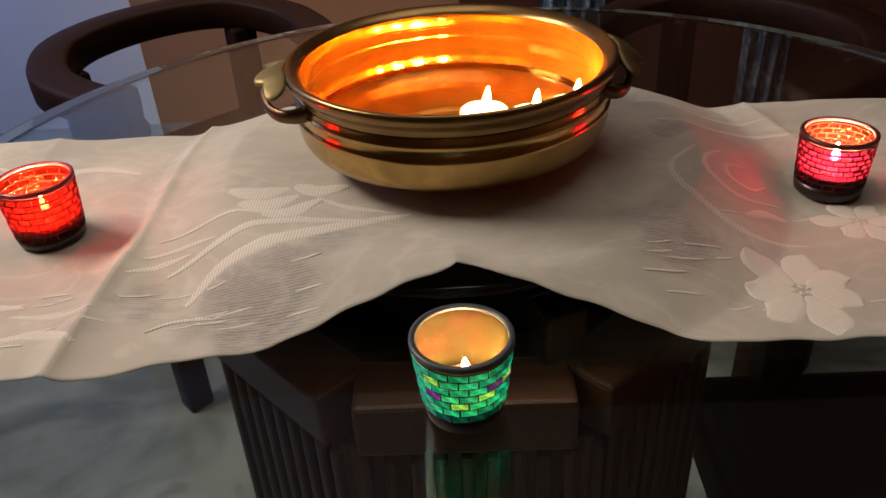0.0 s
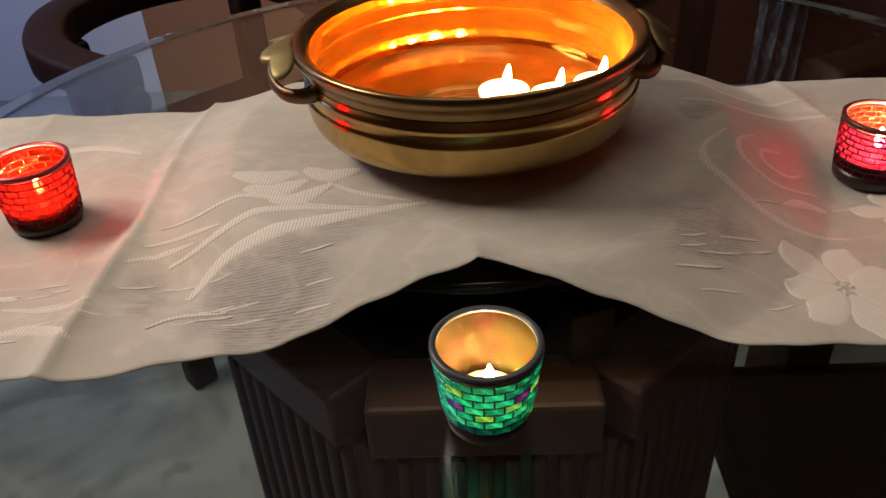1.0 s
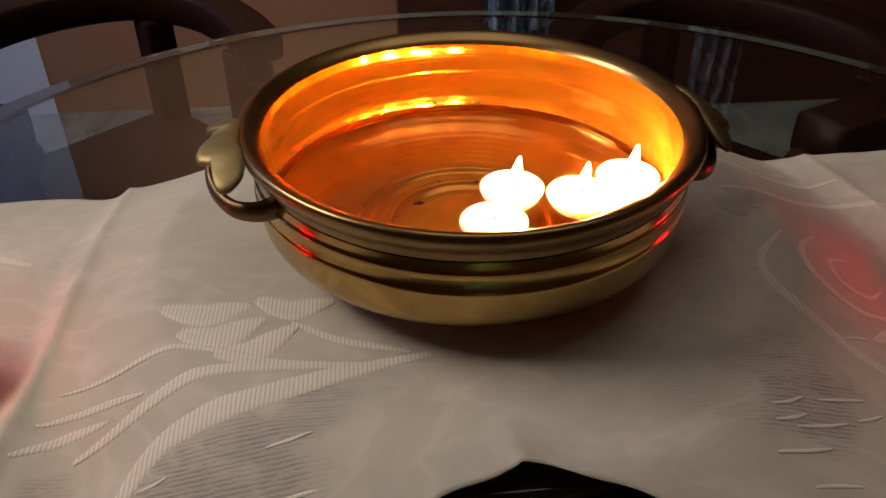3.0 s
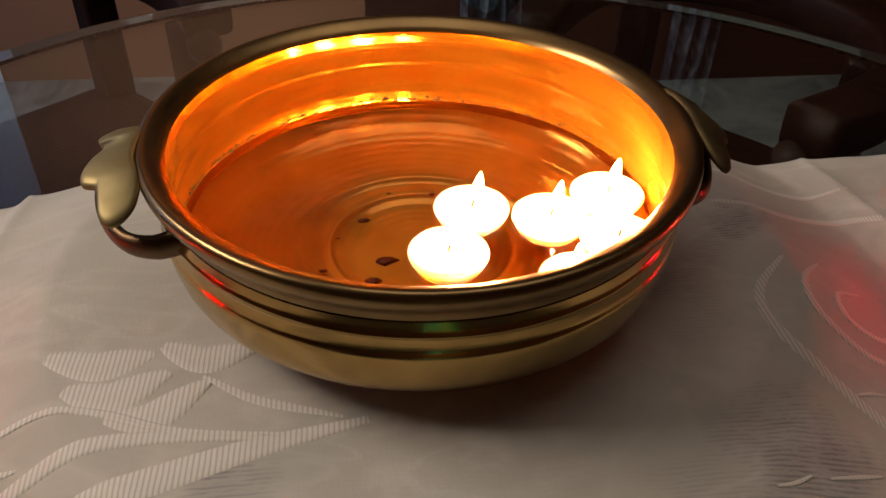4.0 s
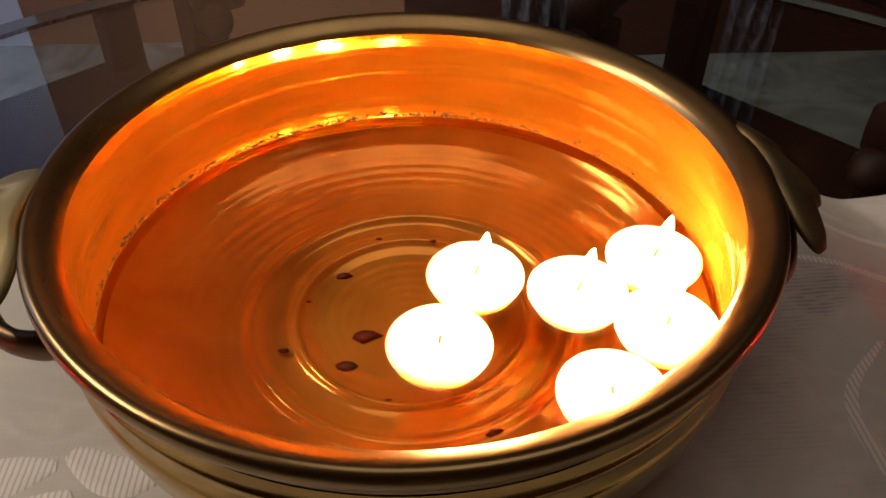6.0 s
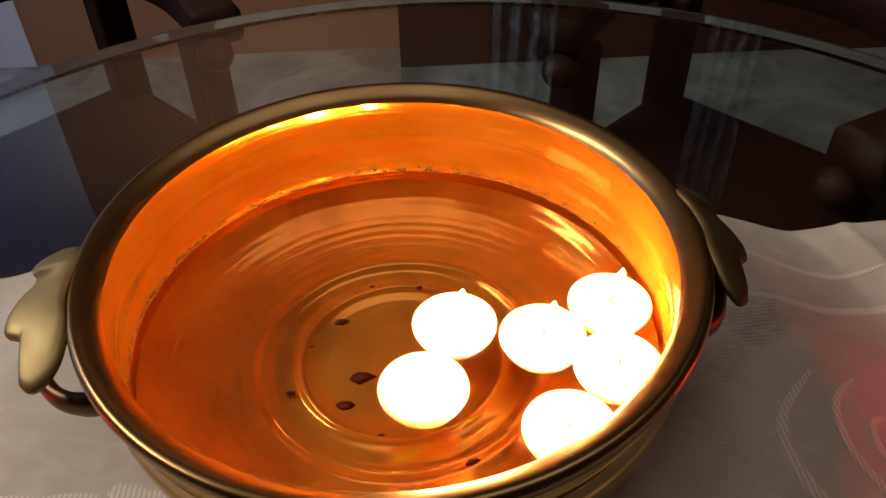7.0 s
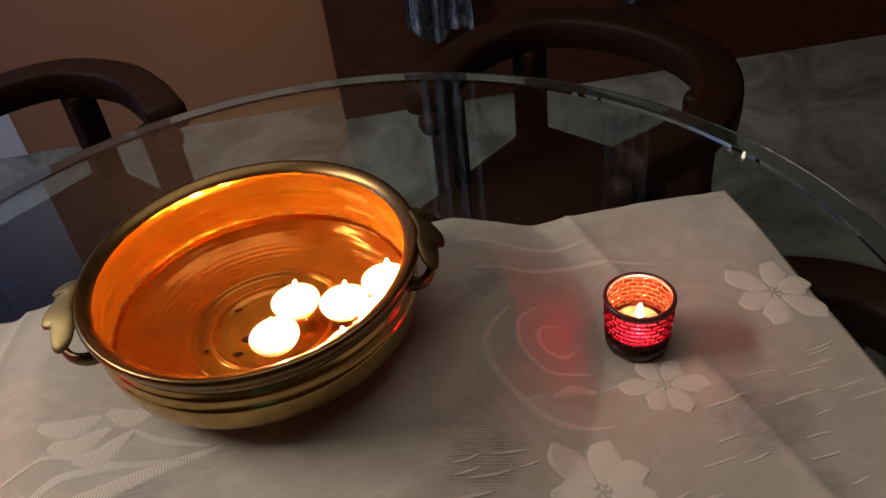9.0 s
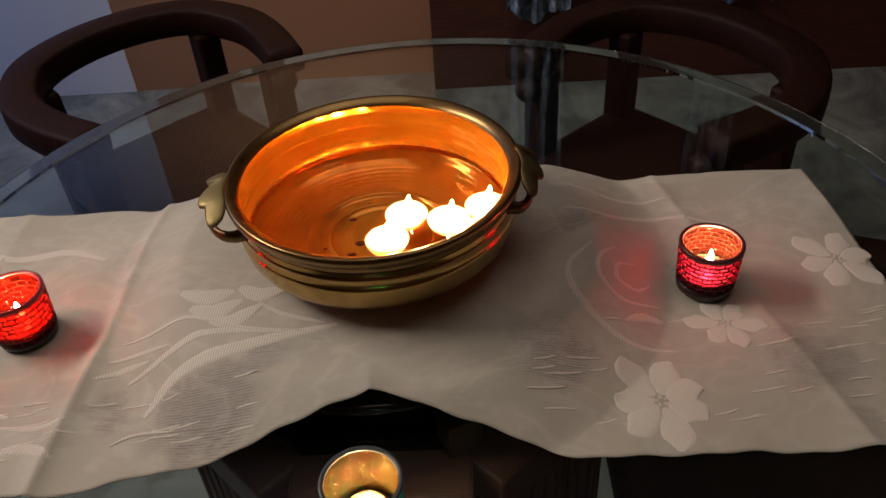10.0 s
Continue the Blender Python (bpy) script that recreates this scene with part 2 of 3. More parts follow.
def clear_cup_material(name, tint, gloss, body, paint):
    m = bpy.data.materials.new(name)
    m.use_nodes = True
    t = m.node_tree
    t.nodes.remove(t.nodes["Principled BSDF"])
    tr = t.nodes.new("ShaderNodeBsdfTransparent")
    tr.inputs[0].default_value = (*tint, 1)
    gl = t.nodes.new("ShaderNodeBsdfGlossy")
    gl.inputs["Roughness"].default_value = 0.08
    dents = t.nodes.new("ShaderNodeTexNoise")
    dents.inputs["Scale"].default_value, dents.inputs["Detail"].default_value = 130, 2
    bump = t.nodes.new("ShaderNodeBump")
    bump.inputs["Strength"].default_value, bump.inputs["Distance"].default_value = 0.5, 0.0012
    t.links.new(dents.outputs["Fac"], bump.inputs["Height"])
    t.links.new(bump.outputs[0], gl.inputs["Normal"])
    gl.inputs["Color"].default_value = (1, 0.6, 0.28, 1)
    df = t.nodes.new("ShaderNodeBsdfDiffuse")
    df.inputs[0].default_value = (*paint, 1)
    tl = t.nodes.new("ShaderNodeBsdfTranslucent")
    tl.inputs[0].default_value = (*tint, 1)
    m0 = t.nodes.new("ShaderNodeMixShader")
    m0.inputs[0].default_value = 0.35
    t.links.new(df.outputs[0], m0.inputs[1])
    t.links.new(tl.outputs[0], m0.inputs[2])
    cloud = t.nodes.new("ShaderNodeTexNoise")
    cloud.inputs["Scale"].default_value, cloud.inputs["Detail"].default_value = 90, 3
    tone = t.nodes.new("ShaderNodeValToRGB")
    tone.color_ramp.elements[0].position, tone.color_ramp.elements[0].color = 0.35, (*[0.25 * c for c in paint], 1)
    tone.color_ramp.elements[1].position, tone.color_ramp.elements[1].color = 0.65, (*[min(1, 1.7 * c) for c in paint], 1)
    t.links.new(cloud.outputs["Fac"], tone.inputs[0])
    t.links.new(tone.outputs[0], df.inputs[0])
    m1 = t.nodes.new("ShaderNodeMixShader")
    m1.inputs[0].default_value = gloss
    m2 = t.nodes.new("ShaderNodeMixShader")
    m2.inputs[0].default_value = body
    t.links.new(tr.outputs[0], m2.inputs[1])
    t.links.new(m0.outputs[0], m2.inputs[2])
    t.links.new(m2.outputs[0], m1.inputs[1])
    t.links.new(gl.outputs[0], m1.inputs[2])
    t.links.new(m1.outputs[0], t.nodes["Material Output"].inputs[0])
    return m


CUP_AMBER = clear_cup_material("amber_lined_glass", (0.95, 0.58, 0.26), 0.022, 0.88, (0.020, 0.0058, 0.0008))
CUP_RED = clear_cup_material("red_lined_glass", (0.90, 0.15, 0.08), 0.012, 0.34, (0.0085, 0.0014, 0.0004))
CUP_PINK = clear_cup_material("pink_lined_glass", (0.98, 0.36, 0.26), 0.012, 0.38, (0.017, 0.0065, 0.002))
CUP_RIM = Mat("dark_cement_rim", (0.05, 0.06, 0.07), 0.35).m
GROUT = Mat("dark_grout", (0.02, 0.018, 0.018), 0.6).m
GROUT_RED = Mat("dark_red_grout", (0.08, 0.01, 0.012), 0.5).m


def tile_material(name, colours, clear, hot, see, spread=0.45):
    """Coloured mirror-glass tile, which glows with the light behind it; each tile has its own tone."""
    a = Mat(name, colours[0][1], 0.15)
    info = a.t.nodes.new("ShaderNodeObjectInfo")
    r = a.t.nodes.new("ShaderNodeValToRGB")
    r.color_ramp.interpolation = "CONSTANT"
    e = r.color_ramp.elements
    while len(e) < len(colours):
        e.new(0.5)
    for el, (p, c) in zip(e, colours):
        el.position, el.color = p, (*c, 1)
    a.link(info.outputs["Random"], r.inputs[0])
    streak = a.noise(60, 4)
    col = a.mix(a.ramp(a.noise(190, 3), [(0.42, (0, 0, 0)), (0.62, (0.8, 0.8, 0.8))]), r.outputs[0], (0.38, 0.42, 0.42), "MULTIPLY")
    a.colour(col)
    a.put("Specular IOR Level", 0.8)
    a.bump(streak, 0.25, 0.0006)
    tl = a.t.nodes.new("ShaderNodeBsdfTranslucent")
    a.link(col, tl.inputs[0])
    mx = a.t.nodes.new("ShaderNodeMixShader")
    mx.inputs[0].default_value = spread
    a.link(a.b.outputs[0], mx.inputs[1])
    a.link(tl.outputs[0], mx.inputs[2])
    tr = a.t.nodes.new("ShaderNodeBsdfTransparent")
    tr.inputs[0].default_value = (*clear, 1)
    m2 = a.t.nodes.new("ShaderNodeMixShader")
    m2.inputs[0].default_value = see
    rf = a.t.nodes.new("ShaderNodeBsdfRefraction")
    rf.inputs["Color"].default_value = (*hot, 1)
    rf.inputs["Roughness"].default_value, rf.inputs["IOR"].default_value = 0.20, 1.10
    a.link(a.b.inputs["Normal"].links[0].from_socket, rf.inputs["Normal"])
    m3 = a.t.nodes.new("ShaderNodeMixShader")
    m3.inputs[0].default_value = 0.5
    a.link(tr.outputs[0], m3.inputs[1])
    a.link(rf.outputs[0], m3.inputs[2])
    a.link(mx.outputs[0], m2.inputs[1])
    a.link(m3.outputs[0], m2.inputs[2])
    a.link(m2.outputs[0], a.t.nodes["Material Output"].inputs[0])
    return a.m


TILE_GREEN = tile_material("iridescent_green_tile", [(0.0, (0.03, 0.66, 0.88)), (0.35, (0.06, 0.80, 1.0)), (0.62, (0.02, 0.52, 0.78)), (0.78, (0.42, 0.85, 0.50)), (0.90, (0.24, 0.05, 0.85))], (0.35, 1.0, 0.8), (0.4, 1.0, 0.75), 0.14, 0.6)
TILE_RED = tile_material("red_glass_tile", [(0.0, (0.20, 0.004, 0.004)), (0.3, (0.08, 0.003, 0.003)), (0.5, (0.30, 0.007, 0.005)), (0.75, (0.16, 0.008, 0.005))], (0.80, 0.035, 0.035), (1.0, 0.45, 0.34), 0.84, 0.3)
TILE_PINK = tile_material("magenta_red_glass_tile", [(0.0, (0.22, 0.003, 0.03)), (0.3, (0.12, 0.002, 0.02)), (0.5, (0.30, 0.004, 0.05)), (0.8, (0.08, 0.002, 0.01))], (0.88, 0.09, 0.42), (1.0, 0.48, 0.66), 0.84, 0.3)


def plaster_material(name, a_col, b_col):
    a = Mat(name, a_col, 0.8)
    n = a.noise(2.5, 6)
    a.colour(a.mix(n, a_col, b_col))
    a.bump(a.noise(120, 3), 0.15, 0.001)
    return a.m


WALL_TAN = plaster_material("tan_painted_plaster", (0.42, 0.20, 0.10), (0.34, 0.16, 0.08))
WALL_WHITE = plaster_material("pale_painted_plaster", (0.78, 0.78, 0.80), (0.70, 0.71, 0.75))
CEILING = plaster_material("white_ceiling_paint", (0.60, 0.56, 0.50), (0.55, 0.51, 0.46))


def marble_material():
    a = Mat("grey_marble", (0.4, 0.42, 0.38), 0.2)
    v = a.ramp(a.noise(3.0, 9, None, 0.65, 1.4), [(0.38, (0.12, 0.13, 0.12)), (0.5, (0.21, 0.225, 0.21)), (0.62, (0.29, 0.305, 0.28))])
    spots = a.ramp(a.noise(16, 3), [(0.60, (0, 0, 0)), (0.70, (1, 1, 1))])
    a.colour(a.mix(a.math("MULTIPLY", spots, 0.6), v, (0.16, 0.15, 0.12)))
    return a.m


MARBLE = marble_material()


def curtain_material():
    a = Mat("blue_grey_curtain", (0.3, 0.36, 0.45), 0.7)
    n = a.ramp(a.noise(30, 5, a.coords((1, 1, 0.5)), 0.6, 1.5), [(0.42, (0.04, 0.06, 0.10)), (0.56, (0.16, 0.21, 0.28)), (0.68, (0.42, 0.46, 0.50))])
    a.colour(n)
    return a.m


CURTAIN = curtain_material()


# ---- building helpers ----
def part(name, bm, material, parent=None, label="", smooth=True):
    me = bpy.data.meshes.new(name)
    bm.normal_update()
    bm.to_mesh(me)
    bm.free()
    if smooth:
        me.polygons.foreach_set("use_smooth", [True] * len(me.polygons))
    me.materials.append(material)
    ob = new(name, me)
    if parent:
        ob.parent = parent
    if label:
        ob["label"] = label
    return ob


def thing(name, place, label, category, group="", kind=""):
    ob = new(name)
    ob.matrix_world = place if isinstance(place, Matrix) else Matrix.Translation(place)
    return tagged(ob, label, category, group, kind)


def lathe(profile, seg=96, closed=False):
    """A body of revolution round z from (radius, height) pairs."""
    bm = bmesh.new()
    rings = []
    for r, z in profile:
        if r < 1e-6:
            rings.append([bm.verts.new((0, 0, z))])
        else:
            rings.append([bm.verts.new((r * math.cos(TWO_PI * i / seg), r * math.sin(TWO_PI * i / seg), z)) for i in range(seg)])
    pairs = list(zip(rings, rings[1:]))
    if closed:
        pairs.append((rings[-1], rings[0]))
    for a, b in pairs:
        for i in range(seg):
            j = (i + 1) % seg
            if len(a) == 1 and len(b) > 1:
                bm.faces.new((a[0], b[j], b[i]))
            elif len(b) == 1 and len(a) > 1:
                bm.faces.new((a[i], a[j], b[0]))
            elif len(a) > 1:
                bm.faces.new((a[i], a[j], b[j], b[i]))
    bmesh.ops.recalc_face_normals(bm, faces=bm.faces)
    return bm


def rounded(profile, steps=4, passes=2):
    """Chaikin-smoothed copy of a profile."""
    p = [Vector(q) for q in profile]
    for _ in range(passes):
        out = [p[0]]
        for a, b in zip(p, p[1:]):
            out += [a.lerp(b, 0.25), a.lerp(b, 0.75)]
        out.append(p[-1])
        p = out
    return [tuple(q) for q in p]


def box(bm, size, at=(0, 0, 0), turn=None, bevel=0.0):
    made = bmesh.ops.create_cube(bm, size=1.0)["verts"]
    m = Matrix.Translation(at) @ (turn if turn else Matrix()) @ Matrix.Diagonal((*size, 1))
    bmesh.ops.transform(bm, matrix=m, verts=made)
    if bevel:
        edges = list({e for v in made for e in v.link_edges})
        bmesh.ops.bevel(bm, geom=edges, offset=bevel, segments=2, affect="EDGES", profile=0.5)
    return bm


def a_box(size, at=(0, 0, 0), turn=None, bevel=0.0):
    return box(bmesh.new(), size, at, turn, bevel)


def spline(points, n):
    """Catmull-Rom through points."""
    p = [Vector(q) for q in points]
    p = [2 * p[0] - p[1]] + p + [2 * p[-1] - p[-2]]
    out = []
    for k in range(len(p) - 3):
        for s in range(n):
            t = s / n
            a, b, c, d = p[k:k + 4]
            out.append(0.5 * ((2 * b) + (c - a) * t + (2 * a - 5 * b + 4 * c - d) * t * t + (3 * b - a - 3 * c + d) * t ** 3))
    out.append(p[-2])
    return out


def sweep(path, section, scales=None, up=Vector((0, 0, 1))):
    """A closed section, as (side, up) pairs, carried along a path."""
    bm = bmesh.new()
    rings = []
    for i, q in enumerate(path):
        a, b = path[max(i - 1, 0)], path[min(i + 1, len(path) - 1)]
        along = (b - a).normalized()
        side = along.cross(up).normalized()
        high = side.cross(along)
        s = scales[i] if scales else 1.0
        rings.append([bm.verts.new(q + side * u * s + high * v * s) for u, v in section])
    n = len(section)
    for a, b in zip(rings, rings[1:]):
        for i in range(n):
            bm.faces.new((a[i], a[(i + 1) % n], b[(i + 1) % n], b[i]))
    bm.faces.new(rings[0][::-1])
    bm.faces.new(rings[-1])
    bmesh.ops.recalc_face_normals(bm, faces=bm.faces)
    return bm


def round_section(ru, rv, n=14, power=2.0):
    out = []
    for i in range(n):
        c, s = math.cos(TWO_PI * i / n), math.sin(TWO_PI * i / n)
        out.append((ru * math.copysign(abs(c) ** (2 / power), c), rv * math.copysign(abs(s) ** (2 / power), s)))
    return out


# ---- room ----
def slab(name, size, at, material, label, category, turn=None):
    return tagged(part(name, a_box(size, at, turn), material, smooth=False), label, category, "", "structure")


slab("floor", (6.4, 6.4, 0.1), (0, -0.4, -0.05), MARBLE, "polished grey veined marble floor", "floor")
slab("ceiling", (6.4, 6.4, 0.1), (0, -0.4, 2.85), CEILING, "plain white painted ceiling", "ceiling")
slab("wall_north", (1.15, 0.12, 2.8), (-0.475, 1.99, 1.4), WALL_TAN, "tan painted wall behind the table", "wall")
slab("wall_north_east", (3.0, 0.12, 2.8), (1.52, 1.86, 1.4), WOOD_DOOR, "dark reddish brown panelled wall behind curtains", "wall")
slab("wall_north_west", (2.1, 0.12, 2.8), (-2.10, 1.985, 1.4), WALL_WHITE, "pale wall lit with cool bluish light", "wall")
slab("wall_west", (0.12, 5.6, 2.8), (-3.05, -0.6, 1.4), WALL_TAN, "tan painted side wall", "wall")
slab("wall_east", (0.12, 5.6, 2.8), (3.05, -0.6, 1.4), WALL_TAN, "tan painted side wall in shade", "wall")
slab("wall_south", (6.2, 0.12, 2.8), (0, -3.2, 1.4), WALL_TAN, "tan painted wall behind the viewer", "wall")


def curtain(x, y, z, width, drop):
    """A narrow gathered curtain, hanging free above the floor."""
    bm = bmesh.new()
    nx, nz = 60, 14
    for side in (0, 1):
        rows = []
        for k in range(nz + 1):
            row = []
            for i in range(nx + 1):
                u = i / nx
                fold = math.sin(u * 3.4 * TWO_PI + 0.7 + 0.25 * k) * 0.020 + 0.012 * math.sin(u * 17 + k * 0.7 + x) + 0.006 * math.sin(u * 41 - k)
                pull = 1.0 - 0.16 * math.sin(math.pi * min(1, k / nz * 1.2))
                hem = 0.02 * math.sin(u * 9 + 1) if k == 0 else 0
                row.append(bm.verts.new(((u - 0.5) * width * pull, fold + side * 0.003, drop * k / nz + hem)))
            rows.append(row)
        for a, b in zip(rows, rows[1:]):
            for i in range(nx):
                bm.faces.new((a[i], a[i + 1], b[i + 1], b[i]))
    ob = part("curtain", bm, CURTAIN)
    ob.location = (x, y, z)
    return tagged(ob, "blue-grey patterned curtain gathered in narrow folds", "curtain", "curtains by the wall")


curtain(0.36, 1.74, 0.27, 0.20, 2.25)
curtain(0.96, 1.74, 0.30, 0.16, 2.22)
rod = part("curtain_rod", sweep([Vector((0.1 + 0.3 * i, 1.74, 2.52)) for i in range(6)], round_section(0.012, 0.012)), BRONZE)
tagged(rod, "dark metal curtain rod on the wall", "curtain rod")

# ---- table ----
TX, TY, TR = 0.04, -0.015, 0.588
table = thing("dining_table", (TX, TY, 0), "round glass dining table on a carved walnut pedestal", "table")
BEVEL = 0.034       # width of the slanting edge
top = part("tabletop", lathe([(0, TOP - 0.012), (TR - BEVEL, TOP - 0.012), (TR - BEVEL, TOP), (0, TOP)], 160), GLASS, table, "clear greenish glass with a bevelled edge", smooth=False)
top.visible_shadow = False
bevel = part("bevelled_edge", lathe([(TR - BEVEL + 0.0002, TOP - 0.012), (TR - 0.002, TOP - 0.012), (TR, TOP - 0.0105), (TR, TOP - 0.0065), (TR - 0.0015, TOP - 0.0050), (TR - BEVEL + 0.0002, TOP)], 160, True), GLASS_BEVEL, table, "wide bevelled edge of the glass", smooth=False)
bevel.visible_shadow = False
ground = part("ground_rim", lathe([(TR + 0.0002, TOP - 0.0105), (TR + 0.0012, TOP - 0.0095), (TR + 0.0012, TOP - 0.0075), (TR + 0.0002, TOP - 0.0065)], 160, True), GLASS_EDGE, table, "pale ground rim of the glass", smooth=False)
ground.visible_shadow = False


def pedestal():
    """An octagonal drum of fluted panels, with a broken collar of beams just under the glass."""
    ax, ay, apo, side = 0.004 - TX, -0.03 - TY, 0.235, 0.196
    for k in range(8):
        turn = Matrix.Translation((ax, ay, 0)) @ Matrix.Rotation(k * math.pi / 4, 4, "Z")
        part("panel", a_box((side, 0.02, 0.60), turn @ Vector((0, -apo + 0.026, 0.34)), turn.to_3x3().to_4x4(), 0.002), WOOD_TABLE, table, smooth=False)
        for i in range(9):
            part("flute", a_box((0.011, 0.014, 0.585), turn @ Vector((-0.08 + i * 0.02, -apo + 0.012, 0.34)), turn.to_3x3().to_4x4(), 0.004), WOOD_TABLE, table, smooth=False)
        part("collar_beam", a_box((0.166, 0.054, 0.05), turn @ Vector((0, -apo + 0.026, 0.668)), turn.to_3x3().to_4x4(), 0.004), WOOD_TABLE, table, "walnut beam under the glass", smooth=False)
    part("plinth", lathe([(0, 0), (0.30, 0), (0.30, 0.03), (0.275, 0.045), (0, 0.045)], 8), WOOD_TABLE, table, smooth=False)
    for k in range(4):
        turn = Matrix.Translation((ax, ay, 0)) @ Matrix.Rotation(k * math.pi / 2 + math.pi / 8, 4, "Z")
        part("pad", a_box((0.035, 0.035, 0.045), turn @ Vector((0.19, 0, 0.7145)), turn.to_3x3().to_4x4(), 0.004), BRONZE, table, smooth=False)
    part("core", lathe([(0, 0.05), (0.16, 0.05), (0.16, 0.69), (0, 0.69)], 24), WOOD_DARK, table, smooth=False)


pedestal()

# ---- turntable and runner ----
susan = thing("turntable", (0.0, 0.0, TOP), "dark glass turntable half hidden under the runner", "lazy susan")
part("plate", lathe([(0, 0.014), (0.222, 0.014), (0.226, 0.016), (0.226, 0.021), (0.222, 0.0235), (0, 0.0235)], 120), Mat("black_glass", (0.012, 0.010, 0.010), 0.06).m, susan)
part("bearing", lathe([(0, 0.0), (0.09, 0.0), (0.095, 0.004), (0.095, 0.0138), (0, 0.0138)], 60), BRONZE, susan)


def smooth01(t):
    t = max(0.0, min(1.0, t))
    return t * t * (3 - 2 * t)


def runner_z(x, y):
    """Height of the runner over the glass."""
    r = math.hypot(x, y)
    foot = 0.305 if x > 0 else 0.288
    lin = max(0.0, min(1.0, (foot - r) / 0.078))
    h = PLAT * (0.75 * lin + 0.25 * smooth01(lin)) + 0.009 * math.exp(-(x / 0.075) ** 2) * smooth01((-0.13 - y) / 0.09)
    loose = smooth01((r - 0.17) / 0.08)
    n = noise.noise(Vector((x * 11, y * 11, 0.3))) * 0.0042 + noise.noise(Vector((x * 30, y * 26, 4.1))) * 0.0008
    crease = 0.008 * math.exp(-abs(x - 0.005 - 0.02 * y) / 0.012) * smooth01((-0.12 - y) / 0.05)
    crease += 0.008 * math.exp(-abs(x + 0.268 - 0.05 * (y + 0.08)) / 0.011)
    crease += 0.004 * math.exp(-abs(x - 0.36 + 0.25 * (y + 0.05)) / 0.010)
    crease += 0.003 * math.exp(-abs(x + 0.43) / 0.010)
    return 0.0016 + h + loose * (max(n, -0.0016) + 0.0016) + crease * loose


FOLDS = ((-0.60, -0.292), (-0.262, -0.287), (-0.158, -0.264), (-0.094, -0.246), (-0.035, -0.227), (0.006, -0.221), (0.045, -0.229), (0.110, -0.250), (0.174, -0.270), (0.30, -0.272), (0.60, -0.277))


def front_edge(x):
    """The hem runs straight from fold to fold, round the lifted peak."""
    y = sum(np.interp(x + d, *zip(*FOLDS)) for d in (-0.008, 0.0, 0.008)) / 3
    return float(y) + 0.0012 * math.sin(x * 61 + 1) + 0.0008 * math.sin(x * 143)


def back_edge(x):
    return 0.112 + 0.03 * (x + 0.5) * 0.6 + 0.002 * math.sin(x * 19) - 0.012 * math.exp(-((x + 0.27) / 0.03) ** 2)


def runner():
    bm = bmesh.new()
    nx, ny = 300, 110
    x0, x1 = -0.54, 0.517
    sheets = []
    for lower in (0, 1):
        rows = []
        for i in range(nx + 1):
            x = x0 + (x1 - x0) * i / nx
            a, b = front_edge(x), back_edge(x)
            row = []
            for j in range(ny + 1):
                y = a + (b - a) * j / ny
                xx = x - (0.02 * (j / ny) if i > nx - 20 else 0) * (i - nx + 20) / 20
                row.append(bm.verts.new((xx, y, runner_z(x, y) - lower * 0.0007)))
            rows.append(row)
        sheets.append(rows)
        for p, q in zip(rows, rows[1:]):
            for j in range(ny):
                f = (p[j], q[j], q[j + 1], p[j + 1])
                bm.faces.new(f if not lower else f[::-1])
    t, l = sheets
    for i in range(nx):
        bm.faces.new((t[i][0], l[i][0], l[i + 1][0], t[i + 1][0]))
        bm.faces.new((t[i + 1][ny], l[i + 1][ny], l[i][ny], t[i][ny]))
    for j in range(ny):
        bm.faces.new((t[0][j + 1], l[0][j + 1], l[0][j], t[0][j]))
        bm.faces.new((t[nx][j], l[nx][j], l[nx][j + 1], t[nx][j + 1]))
    ob = part("table_runner", bm, CLOTH)
    ob.location = (0, 0, TOP)
    return tagged(ob, "cream lace table runner with woven leaves and flowers, creased", "table runner")


cloth = runner()
cloth_z = lambda x, y: runner_z(x, y) + 0.0003
strip_count = [0]


def woven_strip(points, width, tip=0.15, name="woven_leaf", n=9):
    """A raised woven figure lying on the runner: a strip round a line, pointed at both ends."""
    path = spline([(x, y, 0) for x, y in points], n)
    strip_count[0] += 1
    lift = 0.0001 * (strip_count[0] % 4)
    bm = bmesh.new()
    rows = []
    m = len(path) - 1
    for i, q in enumerate(path):
        a, c = path[max(i - 1, 0)], path[min(i + 1, m)]
        along = (c - a).normalized()
        side = Vector((-along.y, along.x, 0))
        t = i / m
        w = width * 0.5 * max(0.06, math.sin(math.pi * min(1, t * (1 - tip) + tip * 0.5)) ** 0.8)
        row = []
        for s in (-1.0, -0.85, -0.4, 0.0, 0.4, 0.85, 1.0):
            p = q + side * w * (s + 0.08 * math.sin(9 * t + s))
            row.append(bm.verts.new((p.x, p.y, cloth_z(p.x, p.y) + lift - (0.00045 + lift if abs(s) == 1 else 0))))
        rows.append(row)
    for a, c in zip(rows, rows[1:]):
        for i in range(6):
            bm.faces.new((a[i], a[i + 1], c[i + 1], c[i]))
    bmesh.ops.recalc_face_normals(bm, faces=bm.faces)
    return part(name, bm, FIGURE if name == "woven_leaf" else PETAL_CLOTH, cloth)


